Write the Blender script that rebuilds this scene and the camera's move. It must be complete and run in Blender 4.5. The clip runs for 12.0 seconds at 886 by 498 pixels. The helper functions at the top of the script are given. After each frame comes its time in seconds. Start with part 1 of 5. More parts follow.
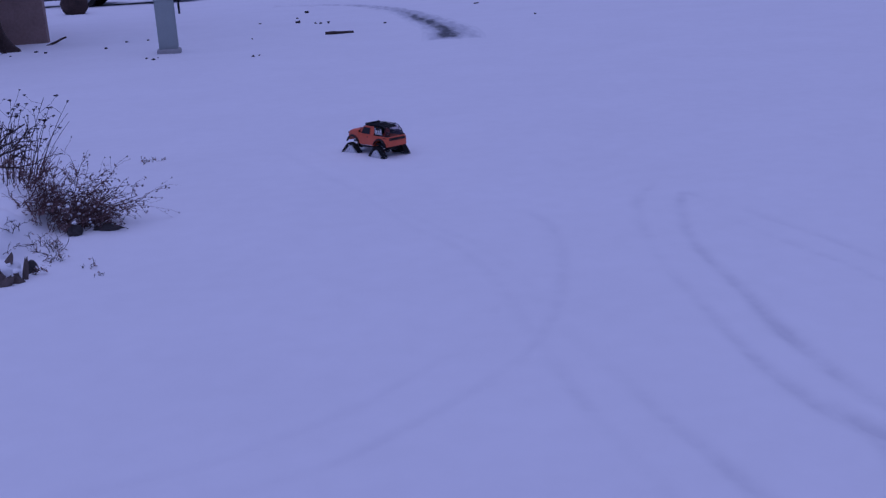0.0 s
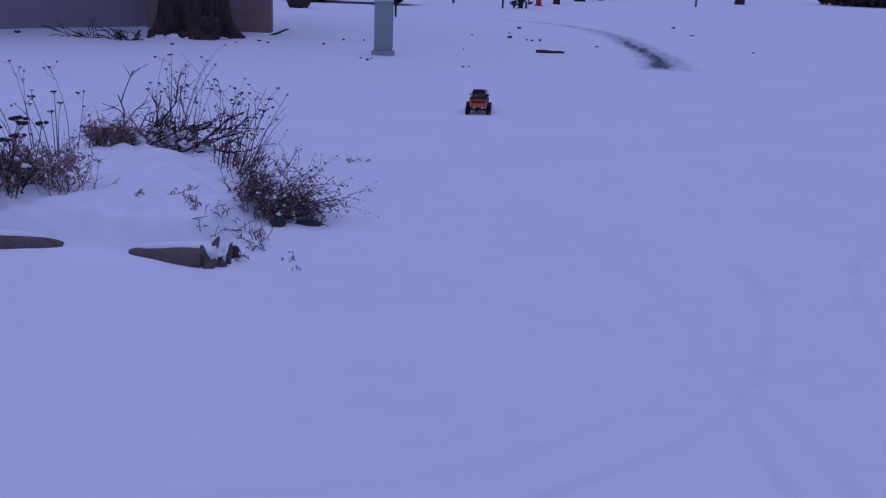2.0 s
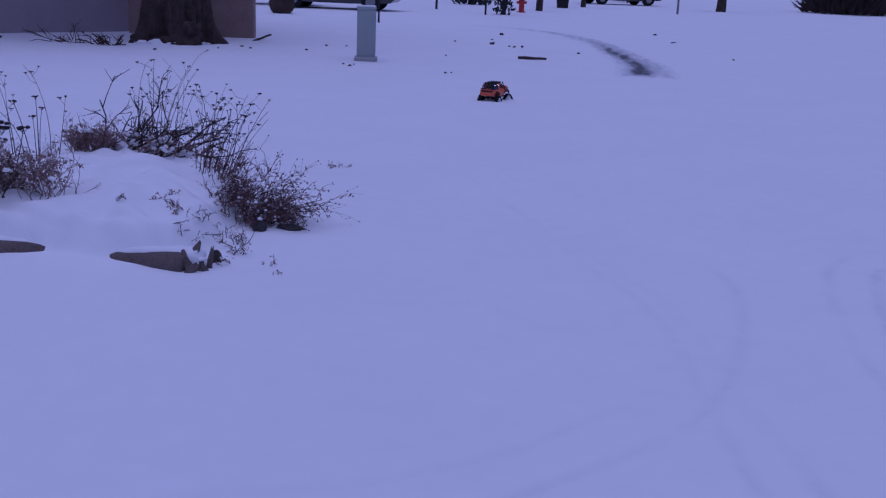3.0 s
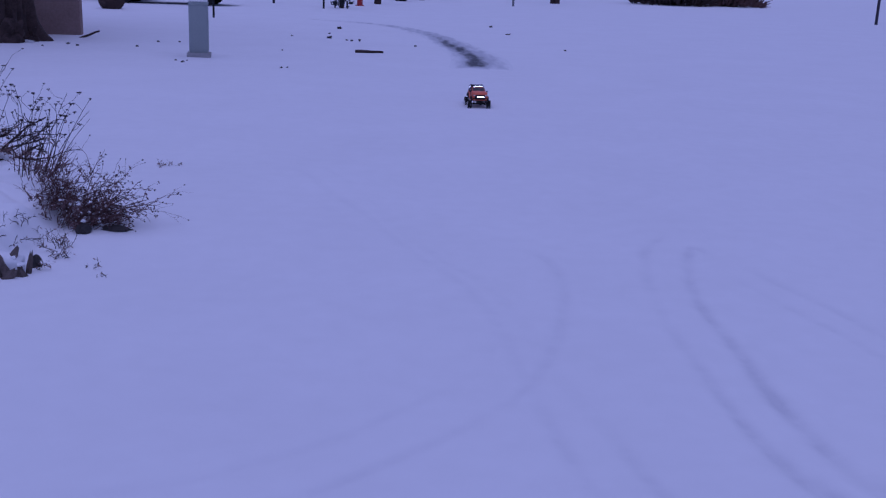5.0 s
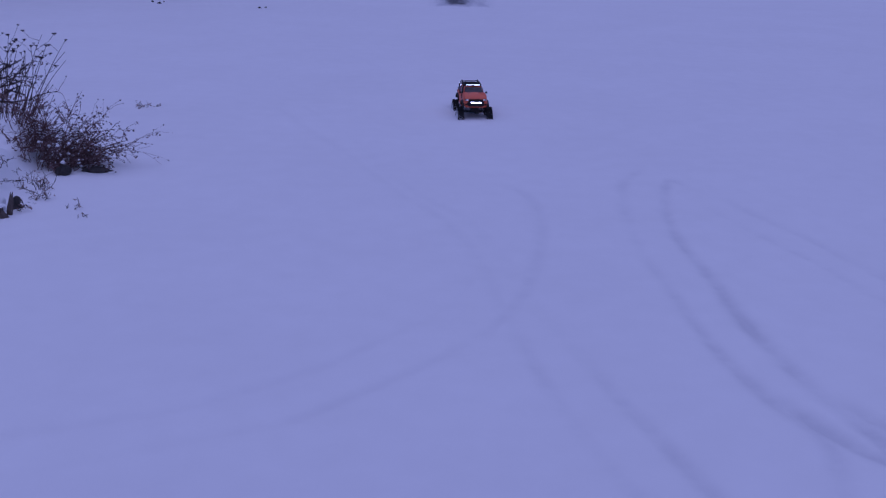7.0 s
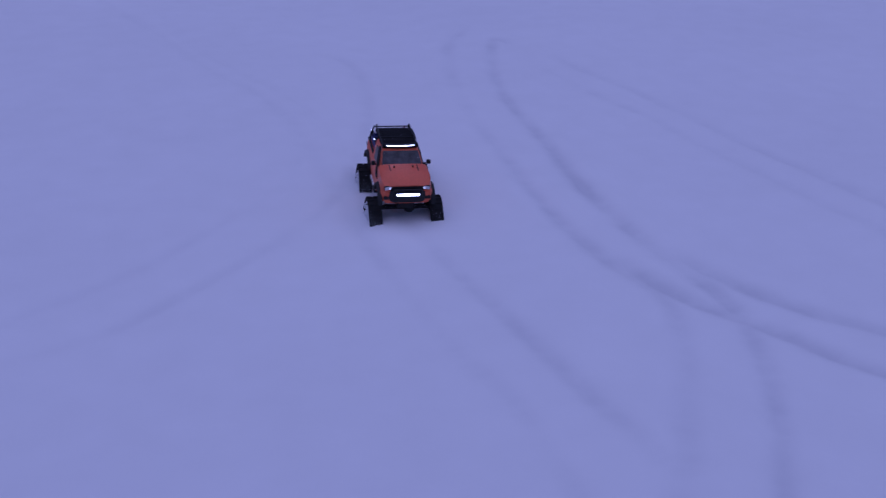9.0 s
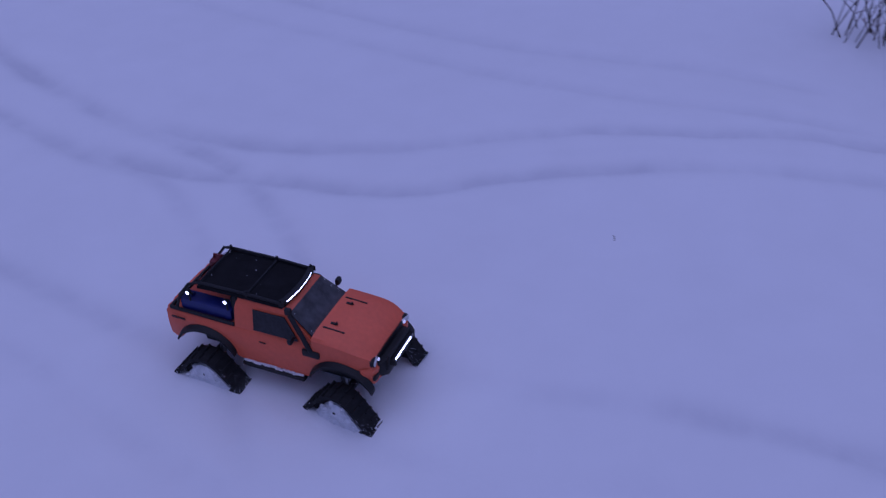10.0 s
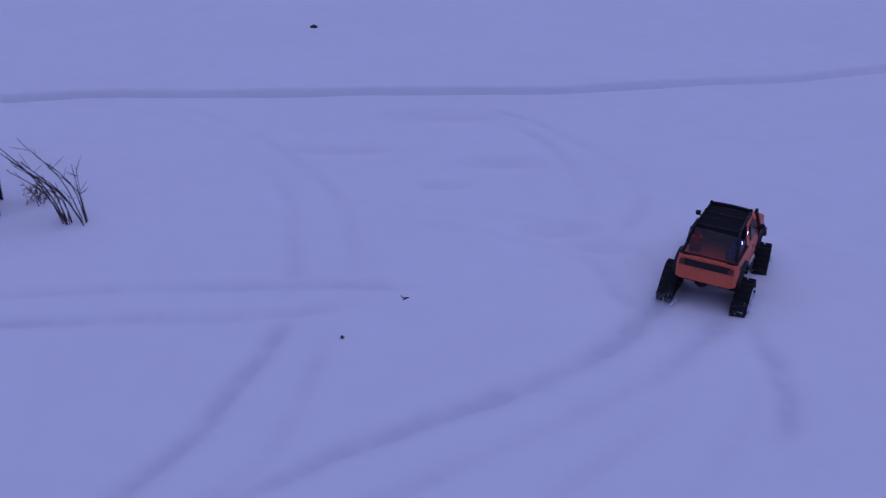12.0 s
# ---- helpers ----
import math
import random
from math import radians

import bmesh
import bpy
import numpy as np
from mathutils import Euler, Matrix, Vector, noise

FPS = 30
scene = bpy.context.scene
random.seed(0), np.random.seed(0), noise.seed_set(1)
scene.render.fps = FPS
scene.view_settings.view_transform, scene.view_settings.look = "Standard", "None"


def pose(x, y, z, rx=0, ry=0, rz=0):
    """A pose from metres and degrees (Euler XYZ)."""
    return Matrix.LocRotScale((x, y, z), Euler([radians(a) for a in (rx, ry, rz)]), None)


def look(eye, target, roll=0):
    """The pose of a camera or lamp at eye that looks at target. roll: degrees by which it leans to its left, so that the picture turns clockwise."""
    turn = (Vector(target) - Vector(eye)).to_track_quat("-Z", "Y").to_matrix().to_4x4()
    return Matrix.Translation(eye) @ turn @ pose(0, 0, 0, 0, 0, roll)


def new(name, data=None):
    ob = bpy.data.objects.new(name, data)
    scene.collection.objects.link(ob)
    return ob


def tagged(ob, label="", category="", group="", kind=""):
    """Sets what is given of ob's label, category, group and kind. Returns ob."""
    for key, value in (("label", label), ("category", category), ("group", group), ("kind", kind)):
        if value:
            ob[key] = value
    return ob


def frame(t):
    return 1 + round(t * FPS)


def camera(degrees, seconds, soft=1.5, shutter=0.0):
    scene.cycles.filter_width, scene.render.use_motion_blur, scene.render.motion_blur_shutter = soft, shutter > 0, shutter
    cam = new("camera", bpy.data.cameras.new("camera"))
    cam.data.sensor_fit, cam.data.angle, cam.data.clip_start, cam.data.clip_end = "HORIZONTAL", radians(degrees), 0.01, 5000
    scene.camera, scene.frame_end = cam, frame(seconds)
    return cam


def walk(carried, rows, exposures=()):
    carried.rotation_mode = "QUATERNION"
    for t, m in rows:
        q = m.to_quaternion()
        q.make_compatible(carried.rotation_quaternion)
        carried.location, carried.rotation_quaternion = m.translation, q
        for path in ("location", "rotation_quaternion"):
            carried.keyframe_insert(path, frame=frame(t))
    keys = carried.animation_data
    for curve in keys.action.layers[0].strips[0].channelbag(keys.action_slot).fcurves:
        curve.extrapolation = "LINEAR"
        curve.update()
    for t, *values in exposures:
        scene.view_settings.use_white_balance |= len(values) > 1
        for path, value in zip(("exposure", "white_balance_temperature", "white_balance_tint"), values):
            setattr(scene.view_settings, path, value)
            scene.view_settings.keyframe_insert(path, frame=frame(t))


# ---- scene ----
cam = camera(45.76, 12.0, soft=1.25, shutter=0.12)
# seconds, place, tilt down, turn to the right, roll
ROWS = [
    (0, 0.001, -0.007, 1.543, 16.31, 2.63, -3.10),
    (0.2, -0.034, 0.057, 1.521, 17.11, 1.41, -3.58),
    (0.4, -0.053, 0.111, 1.530, 18.17, -1.18, -2.13),
    (0.5, -0.046, 0.100, 1.537, 18.78, -2.53, -1.13),
    (0.6, -0.065, 0.111, 1.523, 17.16, -3.90, -1.50),
    (0.7, -0.082, 0.118, 1.514, 16.87, -4.73, -1.91),
    (1, -0.071, 0.064, 1.552, 15.03, -6.83, -1.16),
    (1.5, -0.094, 0.087, 1.564, 15.08, -8.34, 0.29),
    (2, -0.103, 0.116, 1.570, 15.32, -7.34, 2.04),
    (2.5, -0.099, 0.097, 1.570, 15.17, -7.32, 2.46),
    (2.7, -0.091, 0.087, 1.572, 15.08, -7.12, 2.44),
    (4.5, -0.009, -0.009, 1.592, 14.59, 0.34, 1.95),
    (5, 0.041, 0.002, 1.592, 15.01, 1.98, 2.17),
    (5.5, 0.090, -0.026, 1.595, 15.12, 2.25, 1.82),
    (6, 0.084, -0.009, 1.589, 15.39, 2.12, 1.49),
    (6.5, 0.093, -0.045, 1.583, 16.53, 1.82, 1.01),
    (6.6, 0.090, -0.051, 1.581, 17.04, 1.68, 1.07),
    (7, 0.073, -0.062, 1.573, 18.15, 2.90, 1.52),
    (8.8, 0.107, 0.071, 1.556, 23.27, 10.17, 0.50),
    (9, 0.122, 0.130, 1.546, 25.29, 12.57, 0.48),
    (9.2, 0.129, 0.229, 1.556, 28.30, 18.50, 0.40),
    (9.5, 0.123, 0.297, 1.581, 33.74, 26.82, -1.23),
    (9.7, 0.179, 0.298, 1.587, 34.35, 31.71, -2.80),
    (10, 0.310, 0.358, 1.552, 35.34, 41.92, -2.34),
    (10.2, 0.368, 0.266, 1.517, 35.57, 49.13, -3.58),
    (10.3, 0.376, 0.221, 1.507, 34.80, 53.64, -3.31),
    (10.5, 0.376, 0.142, 1.495, 34.45, 63.09, -2.45),
    (10.6, 0.372, 0.120, 1.496, 35.02, 66.94, -2.50),
    (10.8, 0.361, 0.083, 1.501, 34.89, 73.27, -3.09),
    (11, 0.373, -0.018, 1.487, 34.84, 77.50, -4.23),
    (11.2, 0.354, -0.055, 1.480, 34.34, 80.67, -4.08),
    (11.3, 0.331, -0.063, 1.465, 33.69, 82.14, -3.66),
    (11.5, 0.278, -0.070, 1.433, 30.15, 84.73, -2.55),
    (11.8, 0.214, -0.058, 1.429, 25.57, 89.23, -0.69),
    (12, 0.206, -0.043, 1.426, 23.75, 92.43, 1.78),
]


walk(cam, [(t, pose(x, y, z, 90 - tilt, 0, -turn) @ pose(0, 0, 0, 0, 0, roll)) for t, x, y, z, tilt, turn, roll in ROWS],
     exposures=[(0, -0.80, 4650, 48), (6.0, -0.76, 4650, 48), (6.5, -0.90, 4650, 48), (7.0, -0.87, 4650, 48), (10.2, -0.91, 4650, 48), (11.0, -0.80, 4650, 48), (11.6, -0.86, 4650, 48), (12, -0.88, 4650, 48)])

# overcast winter dusk
world = bpy.data.worlds.new("world")
scene.world = world
world.use_nodes = True
wn = world.node_tree
sky = wn.nodes.new("ShaderNodeTexSky")
sky.sky_type, sky.sun_disc = "NISHITA", False
sky.sun_elevation, sky.sun_rotation = radians(88), radians(204)
sky.air_density, sky.dust_density, sky.ozone_density = 1.0, 1.0, 2.0
wn.links.new(sky.outputs[0], wn.nodes["Background"].inputs[0])
wn.nodes["Background"].inputs[1].default_value = 0.05
sun = new("sun", bpy.data.lights.new("sun", "SUN"))
sun.data.energy, sun.data.angle, sun.data.color = 1.5, radians(110), (1.0, 0.935, 0.90)
sun.matrix_world = look((0, 0, 30), (0.5, 1.1, 0))


# ---- materials ----
def mat(name, color, rough=0.6, metal=0.0, var=0.15, scale=20.0, bump=0.0, bump_scale=60.0, second=None, spec=0.5, coat=0.0):
    """A principled material with colour variation at two scales and fine relief."""
    m = bpy.data.materials.new(name)
    m.use_nodes = True
    n, l = m.node_tree.nodes, m.node_tree.links
    b = n["Principled BSDF"]
    b.inputs["Roughness"].default_value, b.inputs["Metallic"].default_value = rough, metal
    b.inputs["Specular IOR Level"].default_value, b.inputs["Coat Weight"].default_value = spec, coat
    co = n.new("ShaderNodeTexCoord")
    a, f = n.new("ShaderNodeTexNoise"), n.new("ShaderNodeTexNoise")
    a.inputs["Scale"].default_value, f.inputs["Scale"].default_value = scale, scale * 7.3
    a.inputs["Detail"].default_value = f.inputs["Detail"].default_value = 4
    mix = n.new("ShaderNodeMix")
    mix.data_type = "RGBA"
    low = [c * (1 - var) for c in color]
    high = [min(1, c * (1 + var)) for c in color] if second is None else second
    mix.inputs[6].default_value, mix.inputs[7].default_value = (*low, 1), (*high, 1)
    add = n.new("ShaderNodeMath")
    add.operation = "MULTIPLY_ADD"
    add.inputs[1].default_value, add.inputs[2].default_value = 0.45, 0.0
    sub = n.new("ShaderNodeMapRange")
    sub.inputs[1].default_value, sub.inputs[2].default_value = 0.3, 0.7
    l.new(co.outputs["Object"], a.inputs["Vector"])
    l.new(co.outputs["Object"], f.inputs["Vector"])
    l.new(f.outputs["Fac"], add.inputs[0])
    hal = n.new("ShaderNodeMath")
    hal.operation = "MULTIPLY_ADD"
    hal.inputs[1].default_value = 0.55
    l.new(a.outputs["Fac"], hal.inputs[0])
    l.new(add.outputs[0], hal.inputs[2])
    l.new(hal.outputs[0], sub.inputs[0])
    l.new(sub.outputs[0], mix.inputs[0])
    l.new(mix.outputs[2], b.inputs["Base Color"])
    if bump:
        t, bp = n.new("ShaderNodeTexNoise"), n.new("ShaderNodeBump")
        t.inputs["Scale"].default_value, t.inputs["Detail"].default_value = bump_scale, 6
        bp.inputs["Strength"].default_value, bp.inputs["Distance"].default_value = bump, 0.01
        l.new(co.outputs["Object"], t.inputs["Vector"])
        l.new(t.outputs["Fac"], bp.inputs["Height"])
        l.new(bp.outputs[0], b.inputs["Normal"])
    return m


def glow(name, color, strength):
    m = mat(name, color, rough=0.3, var=0.02)
    b = m.node_tree.nodes["Principled BSDF"]
    b.inputs["Emission Color"].default_value, b.inputs["Emission Strength"].default_value = (*color, 1), strength
    return m


def tinted_film(name, tint):
    """Thin dark clear film that passes part of the light and gleams a little."""
    m = bpy.data.materials.new(name)
    m.use_nodes = True
    n, l = m.node_tree.nodes, m.node_tree.links
    n.clear()
    out, mix, clear, gloss = n.new("ShaderNodeOutputMaterial"), n.new("ShaderNodeMixShader"), n.new("ShaderNodeBsdfTransparent"), n.new("ShaderNodeBsdfGlossy")
    clear.inputs["Color"].default_value = (*tint, 1)
    gloss.inputs["Color"].default_value = (0.6, 0.6, 0.62, 1)
    gloss.inputs["Roughness"].default_value = 0.25
    mix.inputs[0].default_value = 0.03
    l.new(clear.outputs[0], mix.inputs[1])
    l.new(gloss.outputs[0], mix.inputs[2])
    l.new(mix.outputs[0], out.inputs["Surface"])
    return m


SNOW = mat("snow", (0.80, 0.81, 0.83), rough=0.85, var=0.03, scale=0.9, bump=0.12, bump_scale=30, spec=0.25)


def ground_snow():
    """Loose snow, mixed towards a greyer tone by an attribute laid along ruts and hollows."""
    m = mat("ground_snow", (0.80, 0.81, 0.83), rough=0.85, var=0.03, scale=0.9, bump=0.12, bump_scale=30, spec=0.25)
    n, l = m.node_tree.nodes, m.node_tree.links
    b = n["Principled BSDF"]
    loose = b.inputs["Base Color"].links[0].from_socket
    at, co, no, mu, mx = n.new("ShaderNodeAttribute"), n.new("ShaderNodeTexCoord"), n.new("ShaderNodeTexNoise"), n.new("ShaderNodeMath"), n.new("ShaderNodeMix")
    at.attribute_name = "dip_grey"
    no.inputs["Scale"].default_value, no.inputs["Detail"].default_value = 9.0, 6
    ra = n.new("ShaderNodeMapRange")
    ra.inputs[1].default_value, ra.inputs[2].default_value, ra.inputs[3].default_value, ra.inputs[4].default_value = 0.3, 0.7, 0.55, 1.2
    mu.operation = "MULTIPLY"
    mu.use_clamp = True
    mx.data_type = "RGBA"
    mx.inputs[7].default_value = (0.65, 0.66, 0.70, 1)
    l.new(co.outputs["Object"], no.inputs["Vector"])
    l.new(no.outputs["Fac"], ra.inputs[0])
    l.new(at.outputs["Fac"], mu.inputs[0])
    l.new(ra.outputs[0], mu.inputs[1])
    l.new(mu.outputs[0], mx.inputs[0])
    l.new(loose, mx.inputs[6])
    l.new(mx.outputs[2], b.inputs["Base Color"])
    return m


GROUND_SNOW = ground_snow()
PACKED = mat("packed_snow", (0.72, 0.73, 0.76), rough=0.8, var=0.25, scale=60, bump=0.6, bump_scale=160, spec=0.25)
ORANGE = mat("orange_paint", (0.67, 0.118, 0.047), rough=0.42, var=0.10, scale=14, bump=0.03, bump_scale=300)
BLACK = mat("black_plastic", (0.014, 0.014, 0.016), rough=0.55, var=0.3, scale=40, bump=0.1, bump_scale=300, spec=0.3)
RUBBER = mat("black_rubber", (0.02, 0.02, 0.022), rough=0.85, var=0.4, scale=60, bump=0.2, bump_scale=250, spec=0.2)
MESH_TOP = mat("black_roof_cloth", (0.012, 0.012, 0.014), rough=0.9, var=0.35, scale=30, bump=0.3, bump_scale=400, spec=0.12)
WINDOW = mat("smoked_window", (0.012, 0.012, 0.016), rough=0.35, var=0.25, scale=18, second=(0.035, 0.035, 0.042), bump=0.05, spec=0.25)
WINDSCREEN = mat("snow_smeared_windscreen", (0.014, 0.014, 0.018), rough=0.4, var=0.2, scale=7, second=(0.11, 0.11, 0.12), bump=0.1, spec=0.25)
TINTED = tinted_film("smoke_tinted_film", (0.74, 0.70, 0.73))
BLUE = mat("blue_plastic", (0.012, 0.018, 0.13), rough=0.5, var=0.2, scale=25)
RED = mat("red_plastic", (0.13, 0.010, 0.012), rough=0.5, var=0.2, scale=25)
METAL = mat("dull_steel", (0.30, 0.30, 0.32), rough=0.4, metal=0.8, var=0.2, scale=50)
WHITE = mat("white_plastic", (0.78, 0.78, 0.78), rough=0.5, var=0.05, scale=30)
LENS = mat("clear_lens", (0.62, 0.62, 0.64), rough=0.15, var=0.25, scale=90)
LAMP = glow("lit_led", (1.0, 1.0, 1.0), 9.0)
LAMP_DIM = glow("dim_led", (0.95, 0.93, 0.9), 0.75)
TAIL = mat("red_tail_lens", (0.13, 0.015, 0.015), rough=0.3, var=0.2, scale=60)
STEM = mat("dead_stem", (0.052, 0.034, 0.032), rough=0.9, var=0.35, scale=30)
STEM_RED = mat("reddish_twig", (0.13, 0.07, 0.065), rough=0.9, var=0.35, scale=30)
HEAD = mat("dead_flower_head", (0.035, 0.022, 0.025), rough=0.95, var=0.4, scale=60, bump=0.5)
LEAF_RED = mat("russet_dead_leaf", (0.185, 0.122, 0.125), rough=0.9, var=0.45, scale=25)
LEAF = mat("dead_leaf", (0.27, 0.18, 0.165), rough=0.9, var=0.4, scale=40)
TIMBER = mat("weathered_timber", (0.115, 0.090, 0.082), rough=0.9, var=0.4, scale=9, bump=0.7, bump_scale=60)
BARK = mat("rough_bark", (0.034, 0.024, 0.026), rough=0.95, var=0.55, scale=5, bump=1.0, bump_scale=18, second=(0.085, 0.052, 0.045))
SIDING = mat("grey_siding", (0.35, 0.295, 0.325), rough=0.8, var=0.08, scale=2, bump=0.1)
TAN = mat("tan_rough_panel", (0.29, 0.20, 0.175), rough=0.9, var=0.22, scale=3, bump=0.4, bump_scale=40)
GREEN_BOX = mat("grey_green_cabinet", (0.31, 0.355, 0.35), rough=0.55, var=0.06, scale=6, bump=0.05)
CONCRETE = mat("pale_concrete", (0.36, 0.355, 0.36), rough=0.9, var=0.15, scale=12, bump=0.4)
PLANTER = mat("dark_planter_plastic", (0.022, 0.020, 0.030), rough=0.6, var=0.2, scale=15, bump=0.1, spec=0.25)
STONE = mat("dark_stone", (0.05, 0.045, 0.046), rough=0.95, var=0.45, scale=15, bump=0.6)
HYDRANT = mat("red_hydrant_paint", (0.40, 0.03, 0.03), rough=0.5, var=0.2, scale=12)
CARDARK = mat("dark_car_paint", (0.018, 0.019, 0.028), rough=0.3, var=0.2, scale=5, coat=0.5)
CARGREY = mat("grey_car_paint", (0.05, 0.052, 0.065), rough=0.3, var=0.2, scale=5, coat=0.5)
GALV = mat("galvanised_post", (0.22, 0.22, 0.24), rough=0.5, metal=0.4, var=0.2, scale=12)
HEDGE = mat("dark_evergreen", (0.035, 0.038, 0.045), rough=0.95, var=0.5, scale=4)
FENCE = mat("dark_fence_board", (0.05, 0.045, 0.06), rough=0.9, var=0.3, scale=6)


def slush_material():
    """Snow scraped thin by wheels: white at the rim, grey slush, wet asphalt where the wear is deepest."""
    m = mat("scraped_driveway", (0.07, 0.07, 0.08), rough=0.55, var=0.3, scale=9)
    n, l = m.node_tree.nodes, m.node_tree.links
    b = n["Principled BSDF"]
    asphalt = b.inputs["Base Color"].links[0].from_socket
    co, mp, no, at = n.new("ShaderNodeTexCoord"), n.new("ShaderNodeMapping"), n.new("ShaderNodeTexNoise"), n.new("ShaderNodeAttribute")
    at.attribute_name = "wear"
    mp.inputs["Scale"].default_value = (2.6, 0.5, 1)
    no.inputs["Scale"].default_value, no.inputs["Detail"].default_value = 2.4, 8
    l.new(co.outputs["Object"], mp.inputs["Vector"])
    l.new(mp.outputs[0], no.inputs["Vector"])
    add = n.new("ShaderNodeMath")
    add.operation = "MULTIPLY_ADD"
    add.inputs[1].default_value = 1.0
    l.new(no.outputs["Fac"], add.inputs[0])
    l.new(at.outputs["Fac"], add.inputs[2])
    last = None
    for lo, hi, color in ((0.55, 0.95, (0.55, 0.56, 0.60)), (1.05, 1.45, None)):
        ra, mx = n.new("ShaderNodeMapRange"), n.new("ShaderNodeMix")
        mx.data_type = "RGBA"
        ra.inputs[1].default_value, ra.inputs[2].default_value = lo, hi
        l.new(add.outputs[0], ra.inputs[0])
        l.new(ra.outputs[0], mx.inputs[0])
        if color:
            mx.inputs[6].default_value, mx.inputs[7].default_value = (0.80, 0.81, 0.83, 1), (*color, 1)
        else:
            l.new(last, mx.inputs[6])
            l.new(asphalt, mx.inputs[7])
        last = mx.outputs[2]
    l.new(last, b.inputs["Base Color"])
    return m


SLUSH = slush_material()


# ---- mesh helpers ----
def add_box(bm, c, s, bevel=0.0, rot=None):
    r = bmesh.ops.create_cube(bm, size=1.0)
    vs = r["verts"]
    m = Matrix.Translation(c) @ (rot.to_4x4() if rot else Matrix()) @ Matrix.Diagonal((*s, 1))
    bmesh.ops.transform(bm, matrix=m, verts=vs)
    if bevel:
        es = list({e for v in vs for e in v.link_edges})
        bmesh.ops.bevel(bm, geom=es, offset=bevel, segments=2, affect="EDGES", profile=0.6)


def add_rod(bm, a, b, ra, rb=None, n=6):
    """A tapered rod from a to b."""
    a, b = Vector(a), Vector(b)
    rb = ra if rb is None else rb
    q = (b - a).to_track_quat("Z", "Y").to_matrix()
    rings = []
    for p, r in ((a, ra), (b, rb)):
        rings.append([bm.verts.new(p + q @ Vector((r * math.cos(2 * math.pi * i / n), r * math.sin(2 * math.pi * i / n), 0))) for i in range(n)])
    for i in range(n):
        bm.faces.new((rings[0][i], rings[0][(i + 1) % n], rings[1][(i + 1) % n], rings[1][i]))
    bm.faces.new(rings[0][::-1])
    bm.faces.new(rings[1])


def add_tube(bm, pts, r, n=6, r_end=None):
    """A tube along a polyline."""
    pts = [Vector(p) for p in pts]
    r_end = r if r_end is None else r_end
    rings = []
    for i, p in enumerate(pts):
        d = (pts[min(i + 1, len(pts) - 1)] - pts[max(i - 1, 0)]).normalized()
        q = d.to_track_quat("Z", "Y").to_matrix()
        rr = r + (r_end - r) * i / (len(pts) - 1)
        rings.append([bm.verts.new(p + q @ Vector((rr * math.cos(2 * math.pi * k / n), rr * math.sin(2 * math.pi * k / n), 0))) for k in range(n)])
    for a, b in zip(rings, rings[1:]):
        off = min(range(n), key=lambda o: sum((a[k].co - b[(k + o) % n].co).length for k in range(n)))
        for k in range(n):
            bm.faces.new((a[k], a[(k + 1) % n], b[(k + 1 + off) % n], b[(k + off) % n]))
    bm.faces.new(rings[0][::-1])
    bm.faces.new(rings[-1])


def add_loft(bm, rings, caps=True):
    vr = [[bm.verts.new(p) for p in ring] for ring in rings]
    n = len(vr[0])
    for a, b in zip(vr, vr[1:]):
        for k in range(n):
            bm.faces.new((a[k], a[(k + 1) % n], b[(k + 1) % n], b[k]))
    if caps:
        bm.faces.new(vr[0][::-1])
        bm.faces.new(vr[-1])


def add_slab(bm, quad, thick):
    """A panel on four corners, thickened along its normal."""
    q = [Vector(p) for p in quad]
    nrm = (q[1] - q[0]).cross(q[3] - q[0]).normalized() * thick
    add_loft(bm, [q, [p + nrm for p in q]])


def add_lump(bm, c, s, rough=0.25, seed=0, sub=2):
    r = bmesh.ops.create_icosphere(bm, subdivisions=sub, radius=1.0)
    for v in r["verts"]:
        k = 1 + rough * noise.noise(v.co * 1.7 + Vector((seed * 3.7, seed, 0)))
        v.co = Vector((v.co.x * s[0] * k, v.co.y * s[1] * k, v.co.z * s[2] * k)) + Vector(c)


def finish(bm, smooth=True, angle=35):
    bmesh.ops.recalc_face_normals(bm, faces=bm.faces)
    me = bpy.data.meshes.new("mesh")
    if smooth:
        for f in bm.faces:
            f.smooth = True
        for e in bm.edges:
            if len(e.link_faces) == 2 and e.calc_face_angle(0) > radians(angle):
                e.smooth = False
    bm.to_mesh(me)
    bm.free()
    return me


def part(name, bm, material, parent=None, label="", smooth=True):
    me = finish(bm, smooth)
    me.materials.append(material)
    ob = new(name, me)
    if parent is not None:
        ob.parent = parent
    if label:
        ob["label"] = label
    return ob


def thing(name, m, label, category, group="", kind=""):
    ob = new(name)
    ob.empty_display_size = 0.1
    ob.matrix_world = m
    return tagged(ob, label, category, group, kind)


def spline(pts, step=0.03):
    """Points along a smooth curve through the given ones."""
    p = [np.array(q, float) for q in pts]
    p = [2 * p[0] - p[1]] + p + [2 * p[-1] - p[-2]]
    out = []
    for a, b, c, d in zip(p, p[1:], p[2:], p[3:]):
        k = max(2, int(np.linalg.norm(c - b) / step))
        for t in np.linspace(0, 1, k, endpoint=False):
            out.append(0.5 * ((2 * b) + (c - a) * t + (2 * a - 5 * b + 4 * c - d) * t * t + (3 * b - a - 3 * c + d) * t ** 3))
    out.append(p[-2])
    return np.array(out)


# ---- snow ground with the ruts of the tracked truck ----
GAUGE = 0.111
